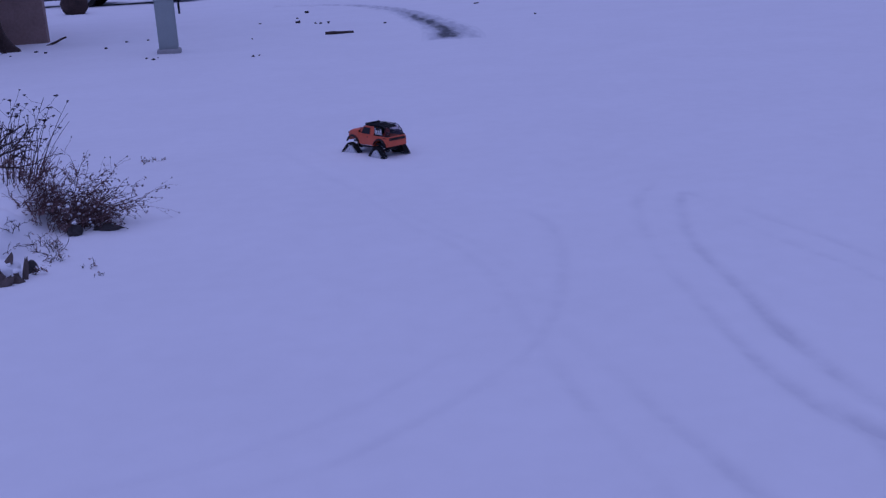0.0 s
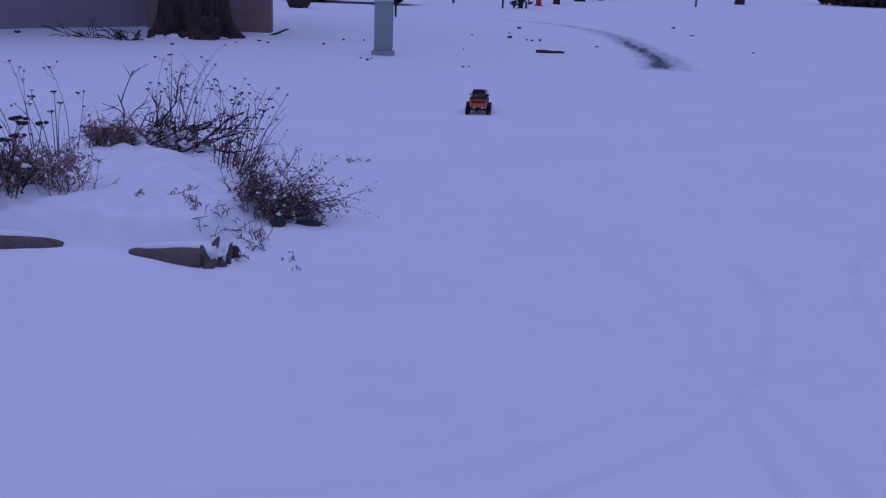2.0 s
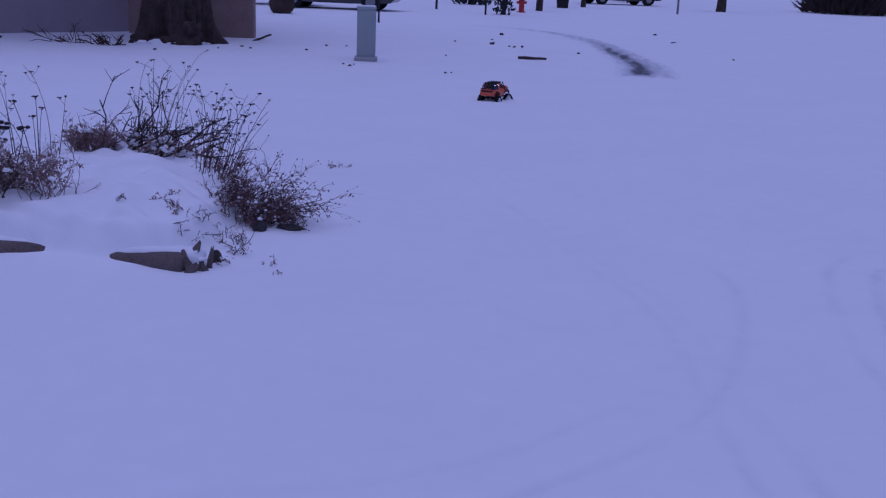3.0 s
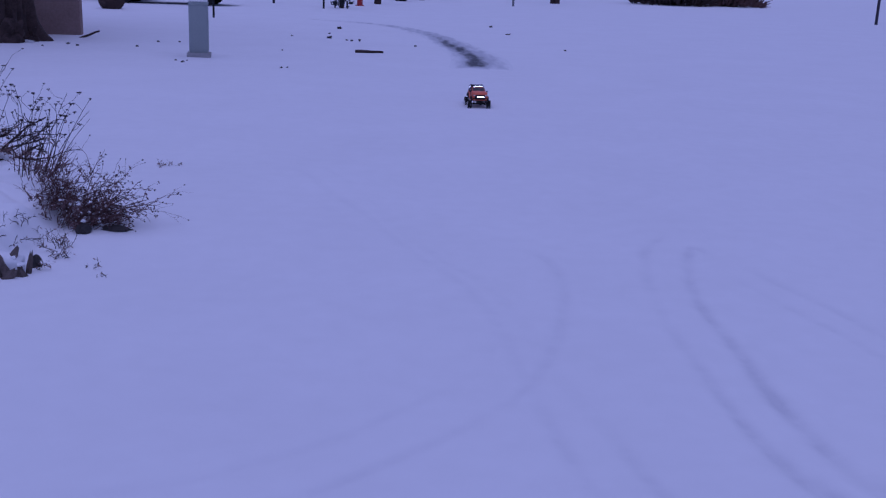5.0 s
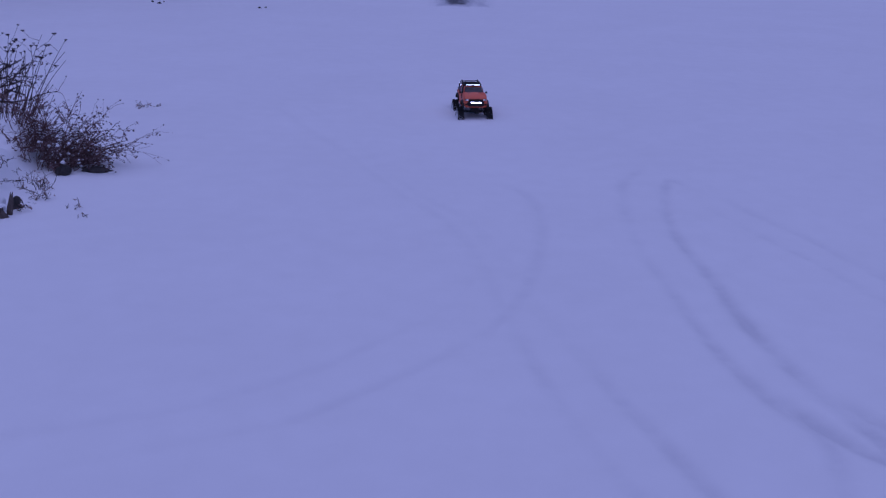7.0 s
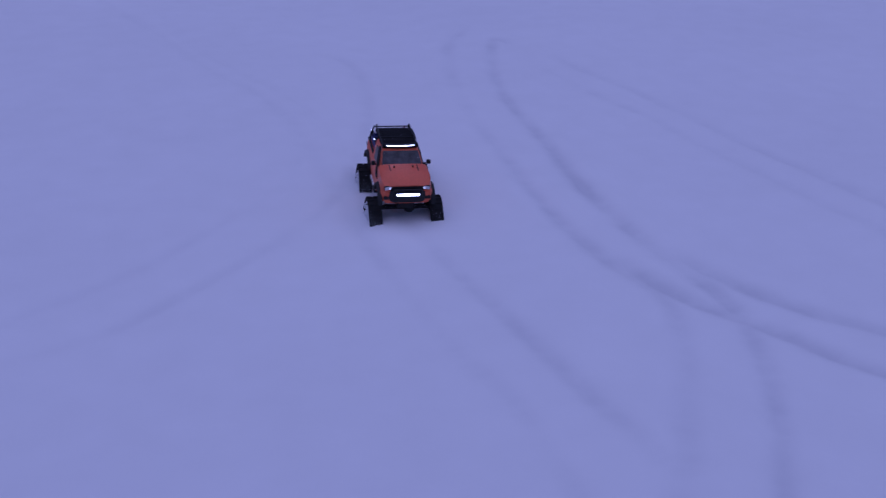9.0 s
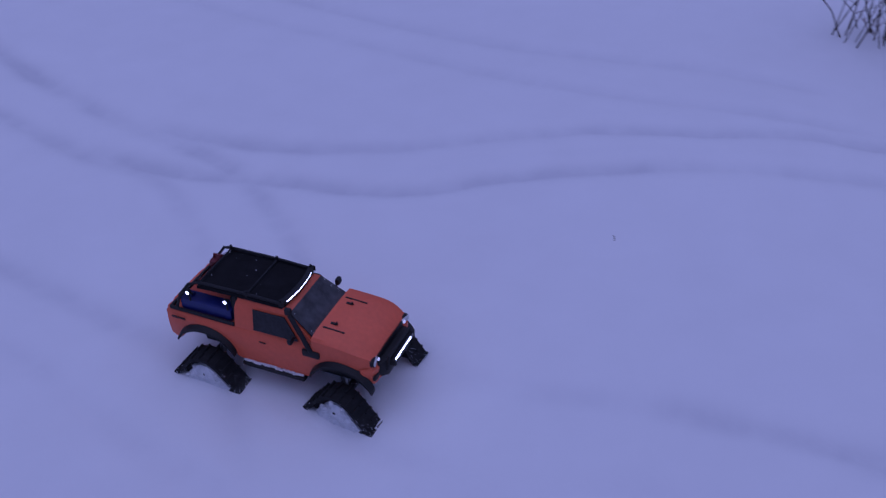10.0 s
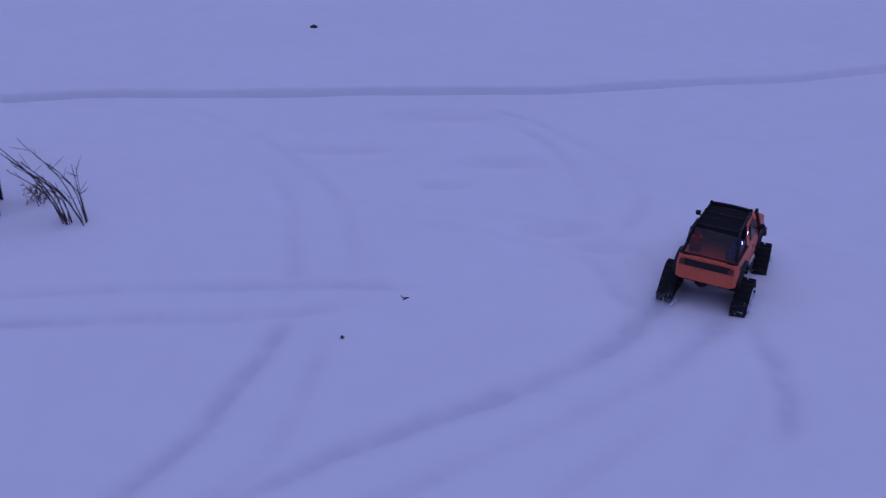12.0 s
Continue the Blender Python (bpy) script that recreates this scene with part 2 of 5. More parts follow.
# single ruts pressed by the belts: depth in metres, then points (x, y) along the line
LOOP_WEST_RUT = (0.014, [(1.70, 6.43), (1.47, 6.06), (1.35, 5.5), (1.28, 4.8), (1.27, 4.1), (1.29, 3.5), (1.34, 3.1), (1.42, 2.82), (1.38, 2.56), (1.29, 2.33), (1.18, 2.08), (1.08, 1.9), (0.97, 1.72), (0.88, 1.6)])
LOOP_EAST_RUT = (0.016, [(1.89, 5.83), (1.75, 6.1), (1.58, 5.46), (1.51, 4.8), (1.5, 4.2), (1.49, 3.6), (1.54, 3.1), (1.6, 2.8), (1.58, 2.55), (1.53, 2.33), (1.43, 2.07), (1.30, 1.83), (1.18, 1.65), (1.19, 1.54), (1.24, 1.40), (1.27, 1.28)])
BRANCH_NORTH_RUT = (0.015, [(1.54, 3.2), (1.64, 2.9), (1.74, 2.72), (1.85, 2.58), (2.04, 2.41), (2.25, 2.27), (2.47, 2.1), (2.69, 1.83), (2.88, 1.6), (3.0, 1.3), (3.06, 0.99), (3.08, 0.76), (3.09, 0.5), (3.12, 0.21), (3.12, -0.16)])
BRANCH_SOUTH_RUT = (0.016, [(1.34, 3.2), (1.46, 2.82), (1.63, 2.57), (1.83, 2.28), (2.05, 2.13), (2.26, 1.98), (2.5, 1.76), (2.7, 1.5), (2.83, 1.2), (2.88, 0.8), (2.88, 0.56), (2.92, 0.3), (3.0, 0.05)])
OUTER_INNER_RUT = (0.010, [(1.82, 5.6), (1.95, 5.05), (2.10, 4.5), (2.25, 3.8), (2.37, 3.25), (2.49, 2.8), (2.61, 2.45), (2.75, 2.1), (2.92, 1.75), (3.05, 1.4)])
OUTER_RUT = (0.009, [(1.95, 5.75), (2.13, 5.15), (2.3, 4.4), (2.46, 3.8), (2.56, 3.3), (2.66, 2.95), (2.82, 2.55), (3.03, 2.14), (3.1, 1.94), (3.2, 1.6)])
BED_ARC_INNER_RUT = (0.006, [(-2.2, 2.62), (-1.4, 2.72), (-0.72, 2.94), (-0.47, 3.10), (-0.19, 3.32), (0.07, 3.62), (0.3, 3.91), (0.44, 4.32), (0.5, 4.8)])
BED_ARC_OUTER_RUT = (0.008, [(-1.9, 2.36), (-1.1, 2.56), (-0.35, 2.88), (-0.1, 3.07), (0.2, 3.36), (0.46, 3.69), (0.64, 4.12), (0.8, 4.82), (0.86, 5.5), (0.75, 6.0)])
FAR_WEST_RUT = (0.006, [(-0.95, 8.4), (-0.45, 7.2), (-0.18, 6.5), (0.11, 5.69), (0.35, 5.16), (0.46, 4.63), (0.50, 4.1), (0.54, 3.7), (0.59, 3.3), (0.66, 2.9)])
NEAR_WEST_RUT = (0.011, [(0.54, 3.7), (0.59, 3.3), (0.66, 2.9), (0.73, 2.6), (0.8, 2.35), (0.83, 2.1), (0.87, 1.82), (0.95, 1.6)])
FAR_EAST_RUT = (0.006, [(-0.70, 8.4), (-0.22, 7.1), (-0.02, 6.3), (0.24, 5.65), (0.48, 5.1), (0.6, 4.5), (0.68, 3.87), (0.77, 3.45), (0.82, 3.16), (0.9, 2.83)])
NEAR_EAST_RUT = (0.012, [(0.77, 3.45), (0.82, 3.16), (0.9, 2.83), (0.98, 2.5), (1.03, 2.25), (1.07, 2.09), (1.14, 1.8)])
LONG_TURN_WEST_RUT = (0.015, [(1.38, 1.8), (1.5, 1.5), (1.69, 1.2), (1.84, 0.91), (1.89, 0.74), (1.96, 0.63), (2.08, 0.56), (2.22, 0.48), (2.4, 0.41), (2.62, 0.36), (2.85, 0.30), (3.0, 0.30)])
LONG_TURN_WEST_FAINT_RUT = (0.009, [(2.9, 0.30), (3.17, 0.30), (3.68, 0.35), (4.09, 0.45), (4.43, 0.6), (4.76, 0.88), (4.99, 1.26), (5.05, 1.7)])
LONG_TURN_EAST_RUT = (0.015, [(1.35, 1.3), (1.5, 1.08), (1.6, 0.88), (1.7, 0.72), (1.82, 0.55), (1.94, 0.45), (2.05, 0.38), (2.15, 0.3), (2.26, 0.25), (2.5, 0.2), (2.9, 0.14)])
LONG_TURN_EAST_FAINT_RUT = (0.009, [(2.8, 0.155), (3.0, 0.13), (3.3, 0.11), (3.7, 0.16), (4.0, 0.25), (4.28, 0.37), (4.6, 0.56), (4.9, 0.83), (5.05, 1.1)])
FRESH_WEST_RUT = (0.018, [(1.55, 0.95), (1.72, 0.56), (1.90, 0.22), (2.03, 0.06), (2.15, -0.1), (2.28, -0.27), (2.45, -0.5), (2.60, -0.71), (2.78, -0.88), (3.05, -1.10)])
FRESH_EAST_RUT = (0.018, [(1.76, 1.02), (1.93, 0.62), (2.10, 0.28), (2.24, 0.10), (2.36, -0.08), (2.49, -0.27), (2.63, -0.46), (2.80, -0.64), (3.0, -0.80), (3.2, -0.93)])
CROSS_NEAR_RUT = (0.009, [(1.45, -0.12), (1.69, -0.33), (1.9, -0.52), (2.11, -0.71), (2.3, -0.84), (2.5, -0.95), (2.68, -1.0)])
CROSS_FAR_RUT = (0.009, [(1.48, 0.15), (1.69, 0.0), (1.86, -0.17), (2.03, -0.34), (2.23, -0.53), (2.38, -0.66), (2.55, -0.8)])
HOOK_RUT = (0.017, [(2.95, -1.03), (2.84, -1.06), (2.68, -1.07), (2.5, -1.04), (2.35, -0.99), (2.22, -0.9)])
LINK_WEST_RUT = (0.009, [(3.70, 0.14), (3.62, -0.16), (3.55, -0.35), (3.4, -0.58), (3.3, -0.68), (3.1, -0.72), (2.93, -0.8), (2.72, -0.84)])
LINK_EAST_RUT = (0.009, [(3.84, 0.1), (3.8, -0.17), (3.72, -0.45), (3.6, -0.65), (3.4, -0.85), (3.2, -0.88), (3.04, -0.96)])
FAR_TURN_OUTER_RUT = (0.012, [(5.2, -0.35), (4.94, -0.64), (4.5, -0.86), (4.18, -0.95), (3.8, -0.92), (3.5, -0.75)])
FAR_TURN_INNER_RUT = (0.010, [(4.95, -0.5), (4.68, -0.64), (4.38, -0.72), (4.04, -0.74), (3.68, -0.69), (3.45, -0.5)])
LONE_RUT = (0.010, [(3.95, -1.22), (3.6, -1.36), (3.46, -1.47), (3.3, -1.66)])
RUTS = [LONG_TURN_WEST_FAINT_RUT, LONG_TURN_EAST_FAINT_RUT, LOOP_WEST_RUT, LOOP_EAST_RUT, BRANCH_NORTH_RUT, BRANCH_SOUTH_RUT, OUTER_INNER_RUT, OUTER_RUT, BED_ARC_INNER_RUT, BED_ARC_OUTER_RUT, FAR_WEST_RUT, FAR_EAST_RUT, NEAR_WEST_RUT, NEAR_EAST_RUT, LONG_TURN_WEST_RUT,
        LONG_TURN_EAST_RUT, FRESH_WEST_RUT, FRESH_EAST_RUT, CROSS_NEAR_RUT, CROSS_FAR_RUT, HOOK_RUT, LINK_WEST_RUT, LINK_EAST_RUT, FAR_TURN_OUTER_RUT, FAR_TURN_INNER_RUT, LONE_RUT]
STEP_EDGE = [(4.75, 3.8), (4.95, 2.8), (5.1, 2.1), (5.26, 1.5), (5.36, 0.85), (5.45, 0.0), (5.57, -0.88), (5.72, -1.52), (5.89, -2.19), (6.13, -2.83), (6.3, -3.3)]
SWELLS = [(1.27, 1.85, 0.5, 0.010), (1.85, 0.6, 0.6, -0.004), (2.5, -0.5, 0.6, -0.008), (3.2, -1.05, 0.5, -0.006), (0.8, 3.3, 0.8, 0.010)]
# scuffed hollows: place and half-lengths along x and y
DENTS = [(4.32, -0.45, 0.09, 0.20), (3.60, -0.60, 0.08, 0.15), (4.49, 0.24, 0.07, 0.22), (5.00, -0.22, 0.10, 0.30), (3.45, -0.72, 0.06, 0.12), (4.05, -0.2, 0.06, 0.10)]
BED = ((-7.6, 4.50), (-4.3, 4.75), (-3.3, 5.06), (-2.75, 5.22), (-2.08, 5.08), (-1.94, 5.22), (-1.98, 6.0), (-2.0, 6.9), (-2.9, 8.1), (-7.6, 8.6))


def axis(spans):
    out = [spans[0][0]]
    for a, b, s in spans:
        k = max(1, round((b - a) / s))
        out += list(np.linspace(a, b, k + 1)[1:])
    return np.array(out)


def tail(a, sign, first, far=900.0):
    out, d = [], first
    while abs(a) < far:
        a += sign * d
        d *= 1.22
        out.append(a)
    return out


def bed_inside(x, y):
    """Signed distance to the edge of the planting bed, positive inside."""
    d = np.full(np.shape(x), 1e9)
    inside = np.zeros(np.shape(x), bool)
    for (ax, ay), (bx, by) in zip(BED, BED[1:] + BED[:1]):
        ex, ey = bx - ax, by - ay
        t = np.clip(((x - ax) * ex + (y - ay) * ey) / (ex * ex + ey * ey), 0, 1)
        d = np.minimum(d, np.hypot(x - ax - t * ex, y - ay - t * ey))
        hit = ((ay > y) != (by > y)) & (x < ex * (y - ay) / (ey + 1e-12) + ax)
        inside ^= hit
    return np.where(inside, d, -d)


def base_height(x, y):
    """The ground with its swells and the planting bed, without the ruts."""
    h = 0.020 + 0.010 * np.sin(0.9 * x + 0.5) * np.sin(0.7 * y + 1.1) + 0.006 * np.sin(2.3 * x + 1.3 * y) + 0.004 * np.sin(3.9 * y - 2.1 * x + 0.4)
    h += 0.0022 * np.sin(9.1 * x + 3.3 * y) * np.sin(7.7 * y - 4.1 * x) + 0.0012 * np.sin(23 * x - 11 * y) * np.sin(19 * y + 13 * x)
    for px, py, r, k in SWELLS:
        h = h + k * np.exp(-((x - px) ** 2 + (y - py) ** 2) / r ** 2)
    k = bed_inside(x, y)
    u = np.clip((k + 0.02) / 0.22, 0, 1)
    h = h + 0.15 * u * u * (3 - 2 * u) + 0.05 * np.clip(k / 0.8, 0, 1) * (1 + 0.5 * np.sin(5.1 * x + 2) * np.sin(4.3 * y)) + 0.028 * u * np.sin(8.3 * x + 1) * np.sin(9.7 * y + 2 * np.sin(5 * x)) * np.clip(k / 0.25, 0, 1)
    h = h + 0.023 * u * np.sin(17 * x + 3 * np.sin(7 * y)) * np.sin(15 * y + 2.5 * np.sin(6 * x + 1)) * np.clip(k / 0.12, 0, 1)
    return h


def ground_at(x, y):
    return float(base_height(np.array(x, float), np.array(y, float)))


def build_ground():
    xs = axis([(-8.0, -4.6, 0.05), (-4.6, -1.6, 0.028), (-1.6, -0.9, 0.02), (-0.9, 5.6, 0.0125), (5.6, 6.6, 0.02), (6.6, 9.0, 0.06)])
    ys = axis([(-3.2, -2.0, 0.05), (-2.0, -1.5, 0.025), (-1.5, 5.4, 0.0125), (5.4, 8.6, 0.02), (8.6, 20.0, 0.08)])
    xs = np.concatenate([tail(xs[0], -1, 0.07)[::-1], xs, tail(xs[-1], 1, 0.08)])
    ys = np.concatenate([tail(ys[0], -1, 0.07)[::-1], ys, tail(ys[-1], 1, 0.1)])
    gx, gy = np.meshgrid(xs, ys)
    fade = 1 / (1 + (np.hypot(gx, gy) / 60) ** 2)
    z = base_height(gx, gy) * fade
    cut, berm, dip_grey = np.zeros_like(z), np.zeros_like(z), np.zeros_like(z)
    rng = np.random.default_rng(4)
    edge = gx - np.interp(gy, [p[1] for p in STEP_EDGE[::-1]], [p[0] for p in STEP_EDGE[::-1]])
    along = np.clip((gy + 3.3) / 0.5, 0, 1) * np.clip((3.8 - gy) / 0.8, 0, 1)
    step = 0.11 * along / (1 + np.exp(np.clip(-(edge + 0.10) / 0.012, -30, 30))) / (1 + np.exp(np.clip(edge / 0.008, -30, 30)))
    for depth, pts in RUTS:
        c = spline(pts, 0.012)
        d = np.gradient(c, axis=0)
        d /= np.linalg.norm(d, axis=1)[:, None] + 1e-9
        wob = np.convolve(rng.normal(0, 1, len(c)), np.ones(50) / 50, "same") * 0.03
        c = c + np.stack([-d[:, 1], d[:, 0]], 1) * wob[:, None]
        slow = np.convolve(rng.normal(0, 1, len(c) + 60), np.ones(60) / 60, "same")[:len(c)] * 5
        fine = np.convolve(rng.normal(0, 1, len(c) + 9), np.ones(9) / 9, "same")[:len(c)]
        ends = np.clip(np.minimum(np.arange(len(c)), np.arange(len(c))[::-1]) / 18, 0, 1)
        for i, (px, py) in enumerate(c):
            w = 0.041 * (1 + 0.10 * fine[i] + 0.12 * math.sin(i * 0.023 + depth * 900))
            i0, i1 = np.searchsorted(xs, (px - 0.11, px + 0.11))
            j0, j1 = np.searchsorted(ys, (py - 0.11, py + 0.11))
            if i0 >= i1 or j0 >= j1:
                continue
            r = np.hypot(gx[j0:j1, i0:i1] - px, gy[j0:j1, i0:i1] - py) / w
            k = 0.8 * depth * ends[i] * (1 + 0.55 * np.tanh(slow[i]) + 0.10 * fine[i])
            cut[j0:j1, i0:i1] = np.maximum(cut[j0:j1, i0:i1], k * np.exp(-r ** 1.7))
            # grey weight follows the rut depth and fades off its centre line
            dip_grey[j0:j1, i0:i1] = np.maximum(dip_grey[j0:j1, i0:i1], (max(k, 0.0) / 0.017) ** 1.7 * np.exp(-(r / 0.80) ** 2.0))
            berm[j0:j1, i0:i1] = np.maximum(berm[j0:j1, i0:i1], 0.11 * k * np.exp(-((r - 2.0) / 0.7) ** 2))
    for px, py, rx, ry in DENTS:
        dip_grey = np.maximum(dip_grey, 0.4 * np.exp(-(((gx - px) / rx) ** 2 + ((gy - py) / ry) ** 2) ** 2))
        cut = np.maximum(cut, 0.012 * np.exp(-(((gx - px) / rx) ** 2 + ((gy - py) / ry) ** 2) ** 2))
    cut = np.maximum(cut, step)
    z += berm * (1 - np.clip(cut / 0.004, 0, 1)) - cut
    nx, ny = len(xs), len(ys)
    me = bpy.data.meshes.new("ground")
    co = np.stack([gx, gy, z], -1).reshape(-1, 3).astype(np.float32)
    idx = np.arange(nx * ny).reshape(ny, nx)
    quads = np.stack([idx[:-1, :-1], idx[:-1, 1:], idx[1:, 1:], idx[1:, :-1]], -1).reshape(-1, 4)
    me.vertices.add(len(co))
    me.vertices.foreach_set("co", co.ravel())
    me.loops.add(quads.size)
    me.loops.foreach_set("vertex_index", quads.ravel().astype(np.int32))
    me.polygons.add(len(quads))
    me.polygons.foreach_set("loop_start", np.arange(0, quads.size, 4, dtype=np.int32))
    me.polygons.foreach_set("use_smooth", np.ones(len(quads), bool))
    me.update(calc_edges=True)
    me.validate()
    me.attributes.new("dip_grey", "FLOAT", "POINT").data.foreach_set("value", dip_grey.ravel().astype(np.float32))
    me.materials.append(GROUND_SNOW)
    return tagged(new("ground", me), "snow-covered lawn crossed by shallow paired track ruts", "snow ground", kind="structure")


build_ground()


def build_driveway():
    """A strip of driveway where wheels have scraped the snow away; its rim dips into the snow."""
    c = spline([(1.10, 16.95), (1.17, 17.6), (1.2, 19.5), (0.9, 22.5), (0.35, 26.0), (-0.9, 29.3), (-3.0, 30.9)], 0.12)
    n, cols = len(c), 17
    verts, wear, faces = [], [], []
    for i, p in enumerate(c):
        s = i / (n - 1)
        w = 0.46 * (1 - s) ** 0.6 + 0.10
        d = c[min(i + 1, n - 1)] - c[max(i - 1, 0)]
        d = d / np.linalg.norm(d)
        for k in range(cols):
            u = 2 * k / (cols - 1) - 1
            q = p + np.array((-d[1], d[0])) * u * w
            rim = min(1.0, 2.2 * (1 - abs(u)), i * 0.12 / 0.5, (n - 1 - i) / 14)
            verts.append((q[0], q[1], ground_at(*q) - 0.006 + 0.014 * min(1, 4 * rim)))
            core = math.exp(-((u - 0.18) / 0.38) ** 2) * max(0.0, min(1.0, i * 0.12 / 0.6)) * max(0.0, min(1.0, (0.66 - s) / 0.3))
            wear.append(0.42 * rim + 0.62 * core - 0.10)
    for i in range(n - 1):
        for k in range(cols - 1):
            a = i * cols + k
            faces.append((a, a + 1, a + cols + 1, a + cols))
    me = bpy.data.meshes.new("driveway")
    me.from_pydata(verts, [], faces)
    me.attributes.new("wear", "FLOAT", "POINT").data.foreach_set("value", wear)
    me.polygons.foreach_set("use_smooth", [True] * len(faces))
    me.materials.append(SLUSH)
    return tagged(new("driveway_strip", me), "strip of driveway scraped to grey slush and wet dark asphalt", "driveway", kind="structure")


build_driveway()


# ---- the tracked model truck: x forward, y to its left, origin on the ground under its middle ----
def outline(n_arc=7):
    """The side outline of a belt: a rounded triangle with its long side on the snow."""
    pts = []
    for cx, cz, r, a0, a1 in ((0.068, 0.021, 0.020, -90, 39), (0.0, 0.055, 0.051, 39, 141), (-0.068, 0.021, 0.020, 141, 270)):
        for i in range(n_arc):
            a = radians(a0 + (a1 - a0) * i / (n_arc - 1))
            pts.append((cx + r * math.cos(a), cz + r * math.sin(a)))
    return pts


def even(pts, n):
    p = np.array(pts + pts[:1])
    s = np.concatenate([[0], np.cumsum(np.linalg.norm(np.diff(p, axis=0), axis=1))])
    k = np.linspace(0, s[-1], n, endpoint=False)
    return np.stack([np.interp(k, s, p[:, 0]), np.interp(k, s, p[:, 1])], 1)


def build_track_unit(truck, x, y, seed):
    side = 1 if y > 0 else -1
    hub = new("track_unit")
    hub.parent = truck
    hub.location = (x + (0.006 if x < 0 else 0.0), y, 0.0030)
    hub.scale = (0.97, 1.0, 0.93)
    hub["label"] = "triangular rubber track unit packed with snow"
    w = 0.024
    o = even(outline(), 44)
    c = o.mean(0)
    bm = bmesh.new()
    nv = len(o)
    tang = np.roll(o, -1, 0) - np.roll(o, 1, 0)
    tang /= np.linalg.norm(tang, axis=1)[:, None]
    nor = np.stack([tang[:, 1], -tang[:, 0]], 1)
    rings = [[bm.verts.new((q[0], yy, q[1])) for q in (o - nor * dd)] for yy, dd in ((-w, 0.0), (w, 0.0), (w, 0.008), (-w, 0.008))]
    for a in range(4):
        r0, r1 = rings[a], rings[(a + 1) % 4]
        for k in range(nv):
            bm.faces.new((r0[k], r0[(k + 1) % nv], r1[(k + 1) % nv], r1[k]))
    part("belt", bm, RUBBER, hub, "black lugged rubber belt")
    bm = bmesh.new()
    for k in range(0, nv, 1):
        p, t, nn = o[k], tang[k], nor[k]
        if k % 2:
            continue
        ang = math.atan2(t[1], t[0])
        rot = Matrix.Rotation(-ang, 3, "Y")
        for yy in (-0.013, 0.013):
            add_box(bm, (p[0] + nn[0] * 0.002, yy, p[1] + nn[1] * 0.002), (0.0045, 0.021, 0.006), rot=rot)
    part("tread_lug", bm, RUBBER, hub)["kind"] = "stuff"
    bm = bmesh.new()
    inner = [(q[0], q[1]) for q in (o - nor * 0.010)[::2]]
    add_loft(bm, [[(q[0] * 0.97, -0.010, c[1] + (q[1] - c[1]) * 0.97) for q in inner], [(q[0] * 0.97, 0.012, c[1] + (q[1] - c[1]) * 0.97) for q in inner]])
    part("frame_plate", bm, BLACK, hub)
    bm = bmesh.new()
    rng = random.Random(seed)
    add_loft(bm, [[(q[0] * k, side * yy, c[1] - 0.004 + (q[1] - c[1]) * k) for q in inner] for k, yy in ((0.84, 0.008), (0.82, 0.0180), (0.58, 0.0245))])
    for i in range(44):
        q = inner[rng.randrange(len(inner))]
        k = rng.uniform(0.2, 0.90)
        add_lump(bm, (q[0] * k, side * rng.uniform(0.016, 0.026), c[1] + (q[1] - c[1]) * k), [rng.uniform(0.003, 0.008)] * 3, 0.4, i, 1)
    for i in range(9):
        k = rng.randrange(nv)
        if o[k][1] > 0.075 and rng.random() < 0.6:
            continue
        p = o[k] + nor[k] * 0.003
        add_lump(bm, (p[0], rng.uniform(-w, w), p[1]), [rng.uniform(0.0008, 0.0024)] * 3, 0.5, i + 90, 1)
    part("packed_snow", bm, PACKED, hub, "snow packed into the track")
    for wx, wz, r in ((0.066, 0.021, 0.012), (-0.066, 0.021, 0.012), (0.024, 0.018, 0.009), (-0.024, 0.018, 0.009), (0.0, 0.060, 0.011)):
        bm = bmesh.new()
        add_rod(bm, (wx, side * 0.004, wz), (wx, side * 0.0235, wz), r, r * 0.92, 14)
        add_rod(bm, (wx, side * 0.0235, wz), (wx, side * 0.0255, wz), r * 0.4, r * 0.3, 8)
        part("sprocket" if wz > 0.05 else "idler_wheel", bm, BLACK, hub)
    return hub


